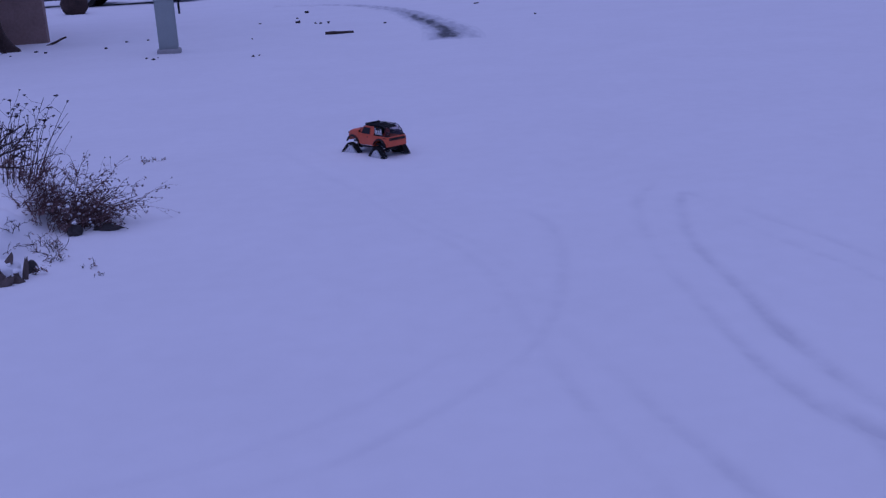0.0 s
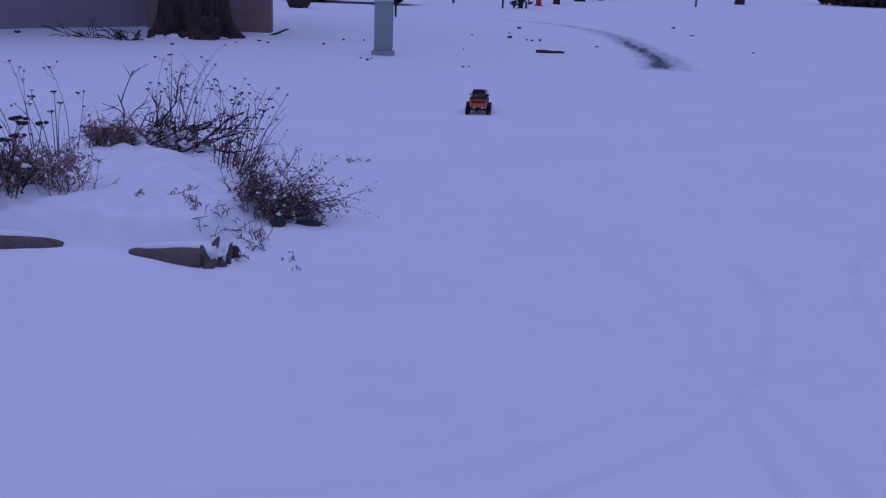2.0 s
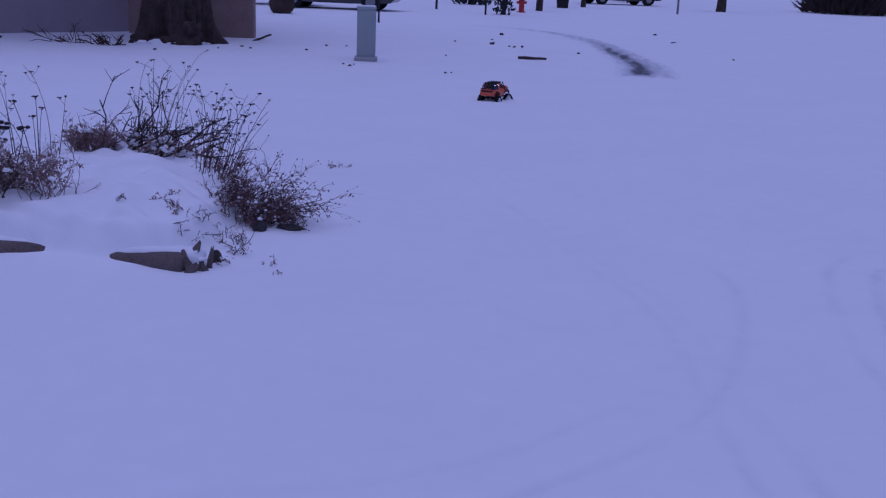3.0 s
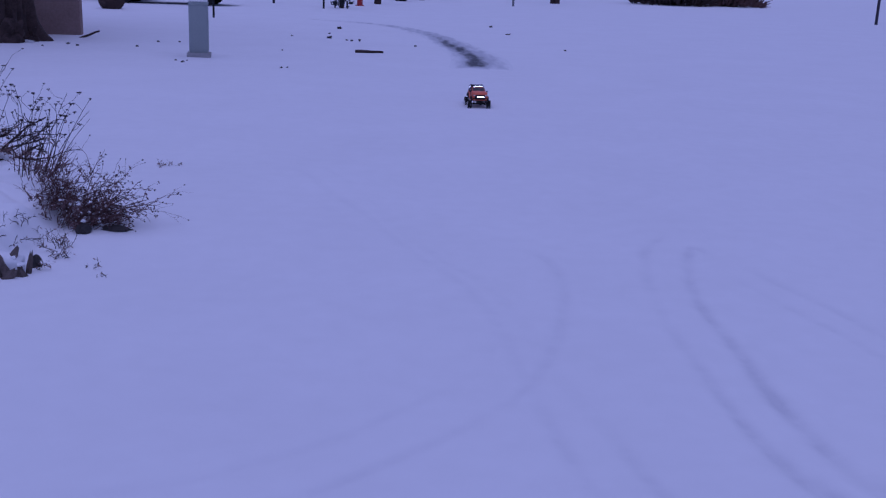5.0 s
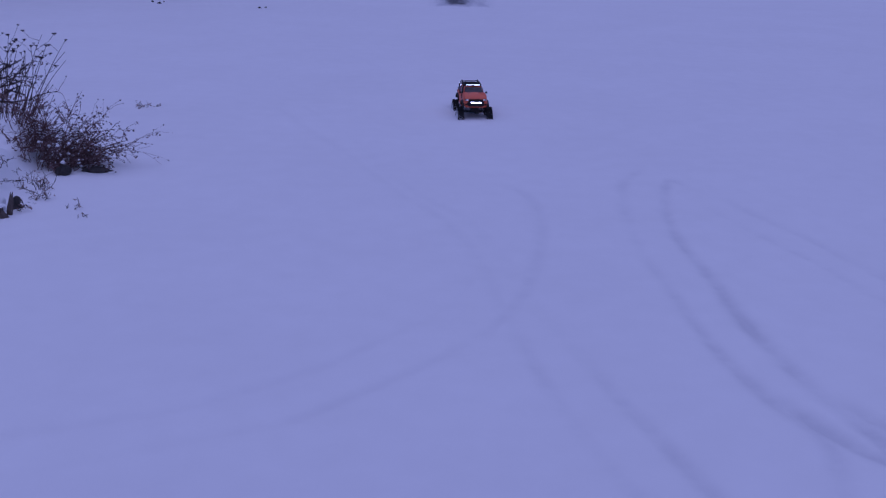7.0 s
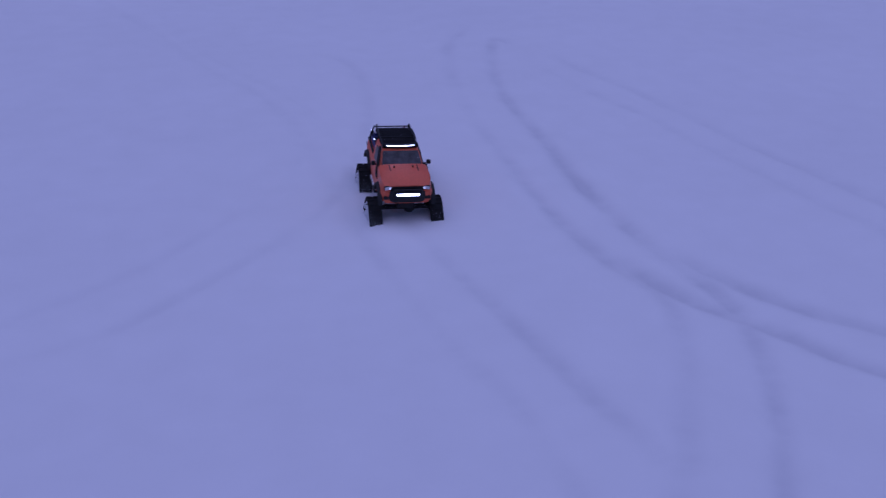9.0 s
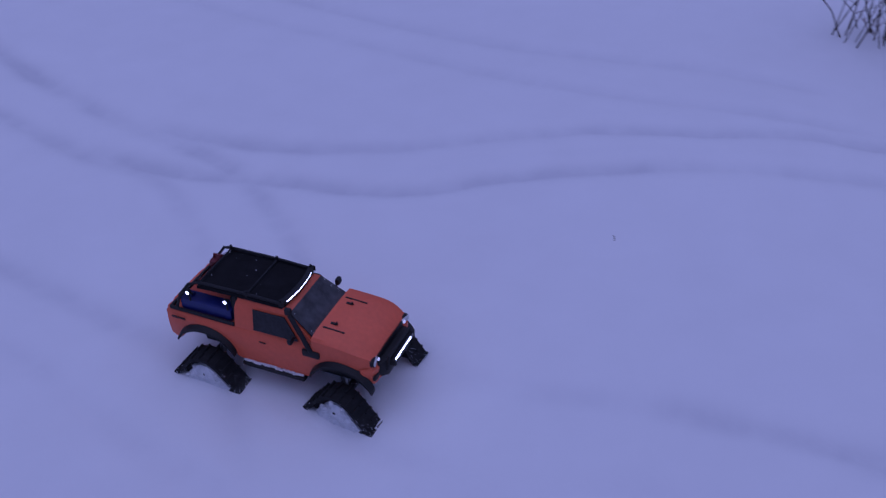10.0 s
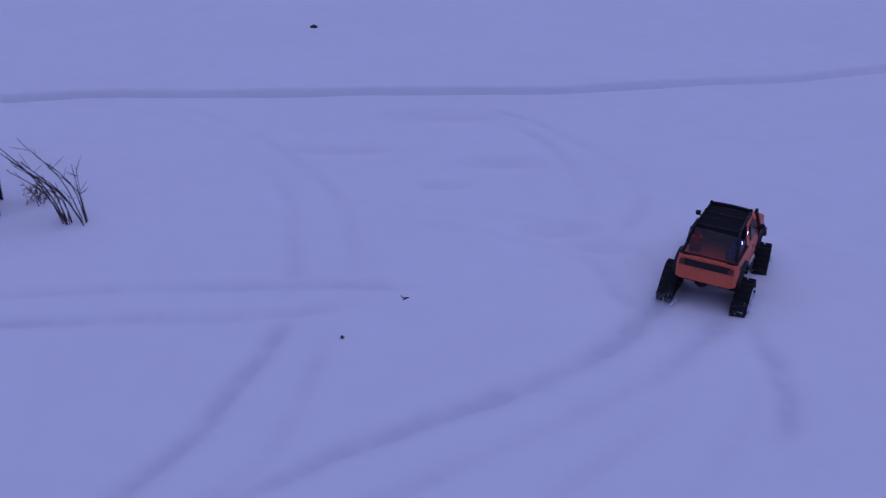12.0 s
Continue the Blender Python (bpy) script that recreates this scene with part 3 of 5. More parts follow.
def build_spray(truck, x, y, seed):
    """Loose snow that the belt churns up: a low broken ridge along it and fine grains thrown behind it."""
    rng = random.Random(70 + seed)
    bm = bmesh.new()
    for i in range(6500):
        back = rng.random() ** 1.5
        px = x + 0.10 - 0.30 * back
        py = y + rng.gauss(0, 0.030 + 0.026 * back)
        pz = 0.008 + rng.expovariate(1 / (0.006 + 0.026 * math.sin(math.pi * min(1, back * 1.15 + 0.12))))
        if pz > 0.10 or (abs(py - y) < 0.030 and abs(px - x) < 0.09):
            continue
        r = rng.uniform(0.0004, 0.0009) * (2.0 if rng.random() < 0.01 else 1.0)
        c = Vector((px, py, pz))
        v = [bm.verts.new(c + Vector(d) * r * rng.uniform(0.6, 1.4)) for d in ((1, 0, 0), (0, 1, 0), (-1, 0, 0), (0, -1, 0), (0, 0, 1), (0, 0, -1))]
        for a, b in ((0, 1), (1, 2), (2, 3), (3, 0)):
            bm.faces.new((v[a], v[b], v[4]))
            bm.faces.new((v[b], v[a], v[5]))
    part("snow_spray", bm, SNOW, truck, "fine snow thrown up by the track")["kind"] = "stuff"
    bm = bmesh.new()
    for i in range(60):
        px = x + rng.uniform(-0.10, 0.085)
        py = y + rng.choice((-1, 1)) * rng.uniform(0.022, 0.036)
        add_lump(bm, (px, py, 0.006), (rng.uniform(0.004, 0.011), rng.uniform(0.004, 0.008), rng.uniform(0.002, 0.006)), 0.5, i, 1)
    part("churned_snow", bm, SNOW, truck, "broken snow ridge beside the track")["kind"] = "stuff"


def body_ring(x):
    """One cross-section of the lower body."""
    arch = max(0.0, 0.0775 ** 2 - (abs(x) - 0.163) ** 2)
    zb = 0.093 + 0.014 * max(0, (abs(x) - 0.21) / 0.06)
    if arch > 0:
        zb = max(zb, 0.072 + math.sqrt(arch))
    nose = max(0.0, (x - 0.10) / 0.13)
    zs = 0.191 - 0.004 * nose - 0.019 * nose ** 4 if x > 0.097 else 0.178
    zc = zs + (0.016 * (1 - 0.45 * nose ** 3) if x > 0.097 else 0.001)
    hw = 0.090 - 0.012 * max(0, (x - 0.18) / 0.05) ** 2 - 0.006 * max(0, (-x - 0.22) / 0.04) ** 2
    zb = min(zb, zs - 0.02)
    half = [(hw - 0.010, zb), (hw + 0.001, zb + 0.004), (hw + 0.003, (zb + zs) / 2), (hw, zs - 0.009), (hw - 0.007, zs), (hw * 0.70, zc - 0.003), (hw * 0.62, zc), (hw * 0.3, zc + 0.001)]
    if x > 0.097:
        half[3:] = [(hw, zs - 0.006), (hw - 0.001, zs + 0.007), (hw * 0.92, zc - 0.003), (hw * 0.70, zc), (hw * 0.3, zc + 0.001)]
    return [(x, y, z) for y, z in half] + [(x, -y, z) for y, z in half[::-1]]


def build_truck():
    truck = thing("model_truck", Matrix(), "orange radio-controlled pickup truck on black snow tracks, lights lit", "toy truck")
    bm = bmesh.new()
    xs = np.concatenate([np.linspace(-0.262, -0.255, 2), np.linspace(-0.245, 0.224, 61), [0.228, 0.230]])
    add_loft(bm, [body_ring(float(x)) for x in xs])
    body = part("body", bm, ORANGE, truck, "orange painted shell")
    # hood details
    for s in (1, -1):
        bm = bmesh.new()
        add_box(bm, (0.132, s * 0.050, 0.2055), (0.050, 0.004, 0.003), 0.001, Matrix.Rotation(radians(3), 3, "Y"))
        part("hood_slot", bm, BLACK, body)
        bm = bmesh.new()
        add_box(bm, (0.124, s * 0.034, 0.2070), (0.014, 0.006, 0.004), 0.001)
        add_rod(bm, (0.131, s * 0.034, 0.2060), (0.131, s * 0.034, 0.2130), 0.0022)
        part("hood_latch", bm, BLACK, body)
    # cab
    cab = new("cab")
    cab.parent = truck
    lo = [(-0.088, 0.085), (0.110, 0.082)]
    hi = [(-0.086, 0.069), (0.030, 0.066)]
    bm = bmesh.new()
    zl, zm, zh = 0.176, 0.233, 0.241
    rings = []
    for z, (x0, y0), (x1, y1) in ((zl, *lo), (zm, (-0.087, 0.0715), (0.0395, 0.069)), (zh, (-0.084, 0.064), (0.028, 0.061))):
        rings.append([(x0, -y0, z), (x1, -y1, z), (x1 + 0.003, 0, z), (x1, y1, z), (x0, y0, z), (x0, 0, z)])
    add_loft(bm, rings)
    part("cab_shell", bm, ORANGE, cab, "orange cab with broad rear pillar")
    bm = bmesh.new()
    add_slab(bm, [(0.1045, -0.076, 0.186), (0.1045, 0.076, 0.186), (0.0412, 0.0645, 0.2342), (0.0412, -0.0645, 0.2342)], 0.004)
    part("windscreen", bm, WINDSCREEN, cab, "dark windscreen smeared with snow")
    bm = bmesh.new()
    rng = random.Random(5)
    for i in range(60):
        if i < 34:
            v, yy = abs(rng.gauss(0.02, 0.05)), rng.uniform(-0.072, 0.072)
        elif i < 52:
            v = rng.random() ** 1.4
            yy = rng.choice((-1, 1)) * (0.072 - 0.009 * v - abs(rng.gauss(0, 0.003)))
        else:
            v, yy = rng.random(), rng.uniform(-0.06, 0.06)
        k = 0.75 if i < 52 else 0.3
        add_lump(bm, (0.1070 - 0.061 * v, yy, 0.188 + 0.047 * v), [k * rng.uniform(0.0010, 0.0024), k * rng.uniform(0.0024, 0.0060), k * rng.uniform(0.0005, 0.0010)], 0.5, i, 1)
    part("snow_dusting", bm, PACKED, cab)["kind"] = "stuff"
    for s in (1, -1):
        bm = bmesh.new()
        q = [(-0.040, s * 0.0845, 0.182), (0.066, s * 0.0835, 0.182), (0.034, s * 0.0735, 0.229), (-0.040, s * 0.0745, 0.229)]
        add_slab(bm, q if s < 0 else q[::-1], 0.0025)
        part("side_window", bm, WINDOW, cab)
        bm = bmesh.new()
        add_rod(bm, (0.058, s * 0.082, 0.188), (0.060, s * 0.098, 0.196), 0.0025)
        add_box(bm, (0.060, s * 0.102, 0.199), (0.010, 0.016, 0.016), 0.004)
        part("mirror", bm, BLACK, cab, "black wing mirror")
        bm = bmesh.new()
        add_box(bm, (-0.018, s * 0.0935, 0.160), (0.016, 0.002, 0.003), 0.0008)
        part("door_handle", bm, BLACK, cab)
    # snorkel on the right side
    bm = bmesh.new()
    add_tube(bm, [(0.100, -0.091, 0.168), (0.093, -0.092, 0.180), (0.076, -0.086, 0.205), (0.050, -0.078, 0.243)], 0.0055, 8)
    add_box(bm, (0.098, -0.0925, 0.166), (0.040, 0.008, 0.016), 0.003)
    add_box(bm, (0.047, -0.076, 0.250), (0.014, 0.010, 0.016), 0.003)
    part("snorkel", bm, BLACK, truck, "black air snorkel")
    # roof top, rack and light bar
    rack = new("roof_rack")
    rack.parent = truck
    bm = bmesh.new()
    rings = []
    for x, zz, hw in ((0.028, 0.244, 0.060), (0.020, 0.248, 0.065), (-0.06, 0.250, 0.067), (-0.14, 0.248, 0.067), (-0.178, 0.244, 0.065), (-0.186, 0.239, 0.062)):
        rings.append([(x, -hw, zz - 0.007), (x, -hw * 0.96, zz), (x, 0, zz + 0.0015), (x, hw * 0.96, zz), (x, hw, zz - 0.007), (x, 0, zz - 0.007)])
    add_loft(bm, rings)
    part("roof_panel", bm, MESH_TOP, rack, "flat black roof sheet")
    for s in (1, -1):
        bm = bmesh.new()
        add_tube(bm, [(0.026, s * 0.062, 0.244), (0.020, s * 0.062, 0.2525), (-0.06, s * 0.063, 0.2550), (-0.172, s * 0.064, 0.2540), (-0.200, s * 0.068, 0.246), (-0.224, s * 0.074, 0.216), (-0.237, s * 0.078, 0.180)], 0.0032, 8)
        part("side_rail", bm, BLACK, rack)
        bm = bmesh.new()
        add_rod(bm, (-0.088, s * 0.072, 0.180), (-0.088, s * 0.066, 0.244), 0.007, 0.006, 8)
        part("rack_post", bm, BLACK, rack)
        for x in (0.022, -0.06, -0.176):
            bm = bmesh.new()
            add_rod(bm, (x, s * 0.062, 0.246), (x, s * 0.062, 0.262), 0.0035, 0.003, 6)
            part("rack_bolt", bm, BLACK, rack)
    for x in (-0.06, -0.176):
        bm = bmesh.new()
        add_rod(bm, (x, -0.062, 0.2525), (x, 0.062, 0.2525), 0.0025)
        part("cross_bar", bm, BLACK, rack)
    bm = bmesh.new()
    bow = [(0.024 + 0.008 * (1 - (y / 0.063) ** 2), y) for y in np.linspace(-0.063, 0.063, 11)]
    add_loft(bm, [[(x - 0.006, y, 0.2475), (x + 0.0045, y, 0.2475), (x + 0.0045, y, 0.2500), (x + 0.0022, y, 0.2508), (x + 0.0022, y, 0.2542), (x + 0.0050, y, 0.2550), (x + 0.0050, y, 0.2580), (x - 0.006, y, 0.2580)] for x, y in bow])
    for s in (1, -1):
        add_box(bm, (0.025, s * 0.0645, 0.2528), (0.013, 0.003, 0.012), 0.0008)
    bar = part("light_bar", bm, BLACK, rack, "lit white roof light bar")
    bm = bmesh.new()
    add_tube(bm, [(x + 0.0028, y, 0.2524) for x, y in bow[1:-1]], 0.0014, 6)
    part("lens", bm, LAMP, bar)
    rng = random.Random(8)
    bm = bmesh.new()
    for i in range(11):
        add_lump(bm, (rng.uniform(-0.19, 0.02), rng.uniform(-0.06, 0.06), 0.2505), [rng.uniform(0.0004, 0.0012)] * 3, 0.4, i, 1)
    part("snow_flecks", bm, PACKED, rack)["kind"] = "stuff"
    bm = bmesh.new()
    add_slab(bm, [(-0.2455, 0.073, 0.1865), (-0.2455, -0.073, 0.1865), (-0.189, -0.063, 0.2425), (-0.189, 0.063, 0.2425)], 0.0010)
    part("rear_sheet", bm, TINTED, rack, "clear smoke-tinted rear sheet of the soft top")
    # load bed
    bm = bmesh.new()
    for a, b in (((-0.250, -0.082), (-0.250, 0.082)), ((-0.250, 0.082), (-0.088, 0.084)), ((-0.250, -0.082), (-0.088, -0.084))):
        add_rod(bm, (*a, 0.181), (*b, 0.181), 0.0042, n=8)
    part("bed_rail", bm, BLACK, truck)
    bm = bmesh.new()
    for z0, z1, k in ((0.180, 0.216, 1.0),):
        add_box(bm, (-0.162, -0.060, 0.193), (0.128, 0.034, 0.032), 0.007)
        add_box(bm, (-0.205, -0.060, 0.211), (0.012, 0.012, 0.008), 0.002)
    part("blue_canister", bm, BLUE, truck, "blue plastic canister")
    bm = bmesh.new()
    add_box(bm, (-0.208, 0.050, 0.203), (0.030, 0.034, 0.050), 0.007)
    add_tube(bm, [(-0.218, 0.050, 0.226), (-0.216, 0.050, 0.236), (-0.200, 0.050, 0.236), (-0.198, 0.050, 0.226)], 0.003, 6)
    part("fuel_can", bm, RED, truck, "red fuel can")
    bm = bmesh.new()
    add_box(bm, (-0.138, 0.0765, 0.211), (0.092, 0.003, 0.056), 0.001)
    sign = part("side_panel", bm, BLACK, truck, "dark side panel printed with white bars")
    for dx, wd, lo, hgt in ((0.036, 0.009, 0.186, 0.048), (0.020, 0.015, 0.186, 0.032), (-0.002, 0.015, 0.186, 0.033), (-0.020, 0.009, 0.186, 0.033), (-0.034, 0.010, 0.186, 0.044), (0.0, 0.082, 0.186, 0.012)):
        bm = bmesh.new()
        add_box(bm, (-0.138 + dx, 0.0788, lo + hgt / 2), (wd, 0.0016, hgt), 0.0004)
        part("print_bar", bm, WHITE, sign, "white printed bar")
    bm = bmesh.new()
    add_box(bm, (-0.10, 0, 0.206), (0.010, 0.126, 0.052), 0.003)
    part("bulkhead", bm, BLACK, truck)
    for x, y in ((-0.106, -0.071), (-0.199, -0.0715)):
        bm = bmesh.new()
        s = 1 if y > 0 else -1
        add_rod(bm, (x, y, 0.230), (x, y + s * 0.0075, 0.230), 0.0058, 0.0064, 12)
        add_rod(bm, (x, y + s * 0.003, 0.206), (x, y + s * 0.003, 0.227), 0.0022, 0.0022, 6)
        spot = part("spot_lamp", bm, BLACK, truck)
        bm = bmesh.new()
        add_rod(bm, (x, y + s * 0.0065, 0.230), (x, y + s * 0.0082, 0.230), 0.0042, 0.0036, 12)
        part("lens", bm, LAMP, spot)
    bm = bmesh.new()
    add_tube(bm, [(-0.190, -0.0735, 0.226), (-0.207, -0.0755, 0.227), (-0.222, -0.078, 0.218), (-0.233, -0.080, 0.184)], 0.0028, 8)
    part("bed_hoop", bm, BLACK, truck)
    # tail
    bm = bmesh.new()
    add_box(bm, (-0.2635, 0, 0.159), (0.005, 0.140, 0.020), 0.002)
    part("tailgate_panel", bm, BLACK, truck)
    for s in (1, -1):
        bm = bmesh.new()
        add_box(bm, (-0.2645, s * 0.0725, 0.158), (0.006, 0.015, 0.017), 0.002)
        part("tail_lamp", bm, TAIL, truck, "red tail lamp")
        bm = bmesh.new()
        add_box(bm, (-0.226, s * 0.0935, 0.166), (0.034, 0.002, 0.005), 0.001)
        part("side_vent", bm, BLACK, truck)
        # flares
        for cx in (0.163, -0.163):
            bm = bmesh.new()
            arc = []
            for i in range(13):
                a = radians(26 + 126 * i / 12)
                arc.append((cx + 0.080 * math.cos(a), 0.074 + 0.080 * math.sin(a)))
            add_loft(bm, [[(px, s * 0.086, pz - 0.003), (px, s * 0.103, pz - 0.005), (px, s * 0.104, pz + 0.003), (px, s * 0.088, pz + 0.010)] for px, pz in arc])
            part("wheel_arch_flare", bm, BLACK, truck, "black fender flare")
        bm = bmesh.new()
        add_box(bm, (0.0, s * 0.090, 0.090), (0.150, 0.020, 0.010), 0.003)
        slider = part("rock_slider", bm, BLACK, truck)
        bm = bmesh.new()
        for i in range(26):
            add_lump(bm, (-0.068 + 0.0054 * i, s * (0.094 + rng.uniform(-0.002, 0.002)), 0.097), [0.006, 0.004, rng.uniform(0.001, 0.0028)], 0.4, i, 1)
        part("snow_strip", bm, PACKED, slider)
    # front
    bm = bmesh.new()
    add_box(bm, (0.2285, 0, 0.166), (0.008, 0.118, 0.017), 0.003)
    part("grille", bm, BLACK, truck)
    for s in (1, -1):
        bm = bmesh.new()
        add_box(bm, (0.2265, s * 0.0670, 0.1695), (0.010, 0.030, 0.0145), 0.003, Matrix.Rotation(radians(-s * 16), 3, "Z"))
        hl = part("headlight", bm, BLACK, truck, "lit clear headlight")
        bm = bmesh.new()
        add_box(bm, (0.2300, s * 0.0675, 0.1690), (0.008, 0.026, 0.0110), 0.002, Matrix.Rotation(radians(-s * 16), 3, "Z"))
        part("lens", bm, LENS, hl)
        for dy in (-0.0065, 0.0065):
            bm = bmesh.new()
            add_rod(bm, (0.2330 - 0.25 * (dy * s), s * 0.0670 + dy, 0.1695), (0.2348 - 0.25 * (dy * s), s * 0.0670 + dy, 0.1695), 0.0040, 0.0034, 10)
            part("bulb", bm, LAMP_DIM, hl)
        bm = bmesh.new()
        add_box(bm, (0.2325, s * 0.074, 0.134), (0.010, 0.020, 0.012), 0.003)
        part("fog_lamp_recess", bm, BLACK, truck)
    bm = bmesh.new()
    rings = []
    for y, x, hgt in ((-0.066, 0.232, 0.012), (-0.060, 0.240, 0.017), (-0.047, 0.248, 0.020), (0.047, 0.248, 0.020), (0.060, 0.240, 0.017), (0.066, 0.232, 0.012)):
        rings.append([(x - 0.016, y, 0.141 - hgt), (x, y, 0.141 - hgt), (x + 0.004, y, 0.141), (x, y, 0.141 + hgt), (x - 0.016, y, 0.141 + hgt)])
    add_loft(bm, rings)
    fascia = bmesh.new()
    add_loft(fascia, [[(x, y, 0.118), (x + 0.006, y, 0.121), (x + 0.007, y, 0.152), (x, y, 0.158)] for y, x in ((-0.092, 0.208), (-0.084, 0.224), (-0.060, 0.231), (0.060, 0.231), (0.084, 0.224), (0.092, 0.208))])
    part("front_fascia", fascia, ORANGE, truck)
    bumper = part("front_bumper", bm, BLACK, truck, "black winch bumper with lit light bar")
    bm = bmesh.new()
    add_tube(bm, [(0.248, -0.052, 0.140), (0.252, -0.048, 0.169), (0.252, 0.048, 0.169), (0.248, 0.052, 0.140)], 0.004, 8)
    part("bull_bar", bm, BLACK, bumper)
    bm = bmesh.new()
    add_box(bm, (0.253, 0, 0.155), (0.010, 0.092, 0.016), 0.003)
    add_box(bm, (0.2570, 0, 0.1620), (0.0105, 0.093, 0.0026), 0.001)
    for s in (1, -1):
        add_box(bm, (0.2570, s * 0.0440, 0.155), (0.016, 0.005, 0.016), 0.001)
    bar = part("light_bar", bm, BLACK, bumper)
    bm = bmesh.new()
    add_box(bm, (0.2582, 0, 0.1540), (0.0016, 0.080, 0.0090), 0.001)
    part("lens", bm, LAMP, bar)
    bm = bmesh.new()
    add_box(bm, (-0.252, 0, 0.112), (0.016, 0.130, 0.018), 0.005)
    part("rear_bumper", bm, BLACK, truck)
    # chassis
    bm = bmesh.new()
    add_box(bm, (0, 0, 0.090), (0.40, 0.060, 0.030), 0.006)
    add_box(bm, (0.0, 0, 0.112), (0.36, 0.150, 0.016), 0.004)
    part("chassis", bm, BLACK, truck)
    for x in (0.163, -0.163):
        bm = bmesh.new()
        add_rod(bm, (x, -0.095, 0.068), (x, 0.095, 0.068), 0.009, n=10)
        add_lump(bm, (x, 0.02, 0.066), (0.022, 0.022, 0.020), 0.1, 3, 2)
        part("axle", bm, BLACK, truck)
        for s in (1, -1):
            bm = bmesh.new()
            add_rod(bm, (x * 0.93, s * 0.062, 0.070), (x * 0.86, s * 0.055, 0.135), 0.008, 0.008, 10)
            part("shock_absorber", bm, METAL, truck)
    units = [build_track_unit(truck, x, y, k) for k, (x, y) in enumerate(((0.163, -GAUGE), (0.163, GAUGE), (-0.163, -GAUGE), (-0.163, GAUGE)))]
    for k, (x, y) in enumerate(((0.163, -GAUGE), (0.163, GAUGE), (-0.163, -GAUGE), (-0.163, GAUGE))):
        build_spray(truck, x, y, k)
    return truck, units


TRUCK, TRACK_UNITS = build_truck()


# ---- the planting bed: timbers, dead plants ----
def up(x, y, dz=0.0):
    return (x, y, ground_at(x, y) + dz)


def build_timber(a, b, r, label, cap=0):
    """A half-buried round landscape timber, origin at its middle."""
    a, b = Vector(a), Vector(b)
    ob_m = Matrix.Translation((a + b) / 2)
    bm = bmesh.new()
    d = b - a
    n, k = 16, 12
    q = d.to_track_quat("Z", "Y").to_matrix()
    rings = []
    for i in range(k):
        s = i / (k - 1)
        p = a + d * s - (a + b) / 2
        rr = r * (1 - 0.12 * (s > 0.99 or s < 0.01)) * (1 + 0.05 * math.sin(7 * s + r * 90))
        rings.append([p + q @ Vector((rr * math.cos(2 * math.pi * j / n) * (1 + 0.05 * math.sin(3 * j + 5 * s)), rr * math.sin(2 * math.pi * j / n), 0)) for j in range(n)])
    add_loft(bm, rings)
    ob = part("landscape_timber", bm, TIMBER)
    ob.matrix_world = ob_m
    if cap:
        side = Vector((-d.y, d.x, 0)).normalized()
        side = side if side.y > 0 else -side
        bm = bmesh.new()
        rings = []
        for i in range(48):
            s = i / 47
            p = a + d * (-0.06 / d.length + (1 + 0.12 / d.length) * s) - (a + b) / 2
            full = max(0.05, 1 - abs(2 * s - 1) ** 10)
            tip = max(0.0, 1 - min(s, 1 - s) * d.length / 0.16)
            over = 0.5 * noise.noise(Vector((s * 6 * d.length, cap, 0))) + 0.35 * noise.noise(Vector((s * 21 * d.length, cap, 4)))
            ring = []
            for j in range(10):
                t = math.pi * (1 - j / 9)
                front = 0.044 + 0.014 * over + 0.010 * tip if math.cos(t) < 0 else 0.14
                ring.append(p + side * (0.030 + front * math.cos(t) * full) + Vector((0, 0, r * 0.66 - 0.012 * tip + 0.044 * math.sin(t) * full)))
            ring += [p + side * 0.17 * full + Vector((0, 0, -0.02)), p - side * 0.01 * full + Vector((0, 0, -0.02))]
            rings.append(ring)
        add_loft(bm, rings)
        part("snow_cap", bm, SNOW, ob, "snow lying over the top of the timber")
    return tagged(ob, label, "timber", "timbers edging the bed")


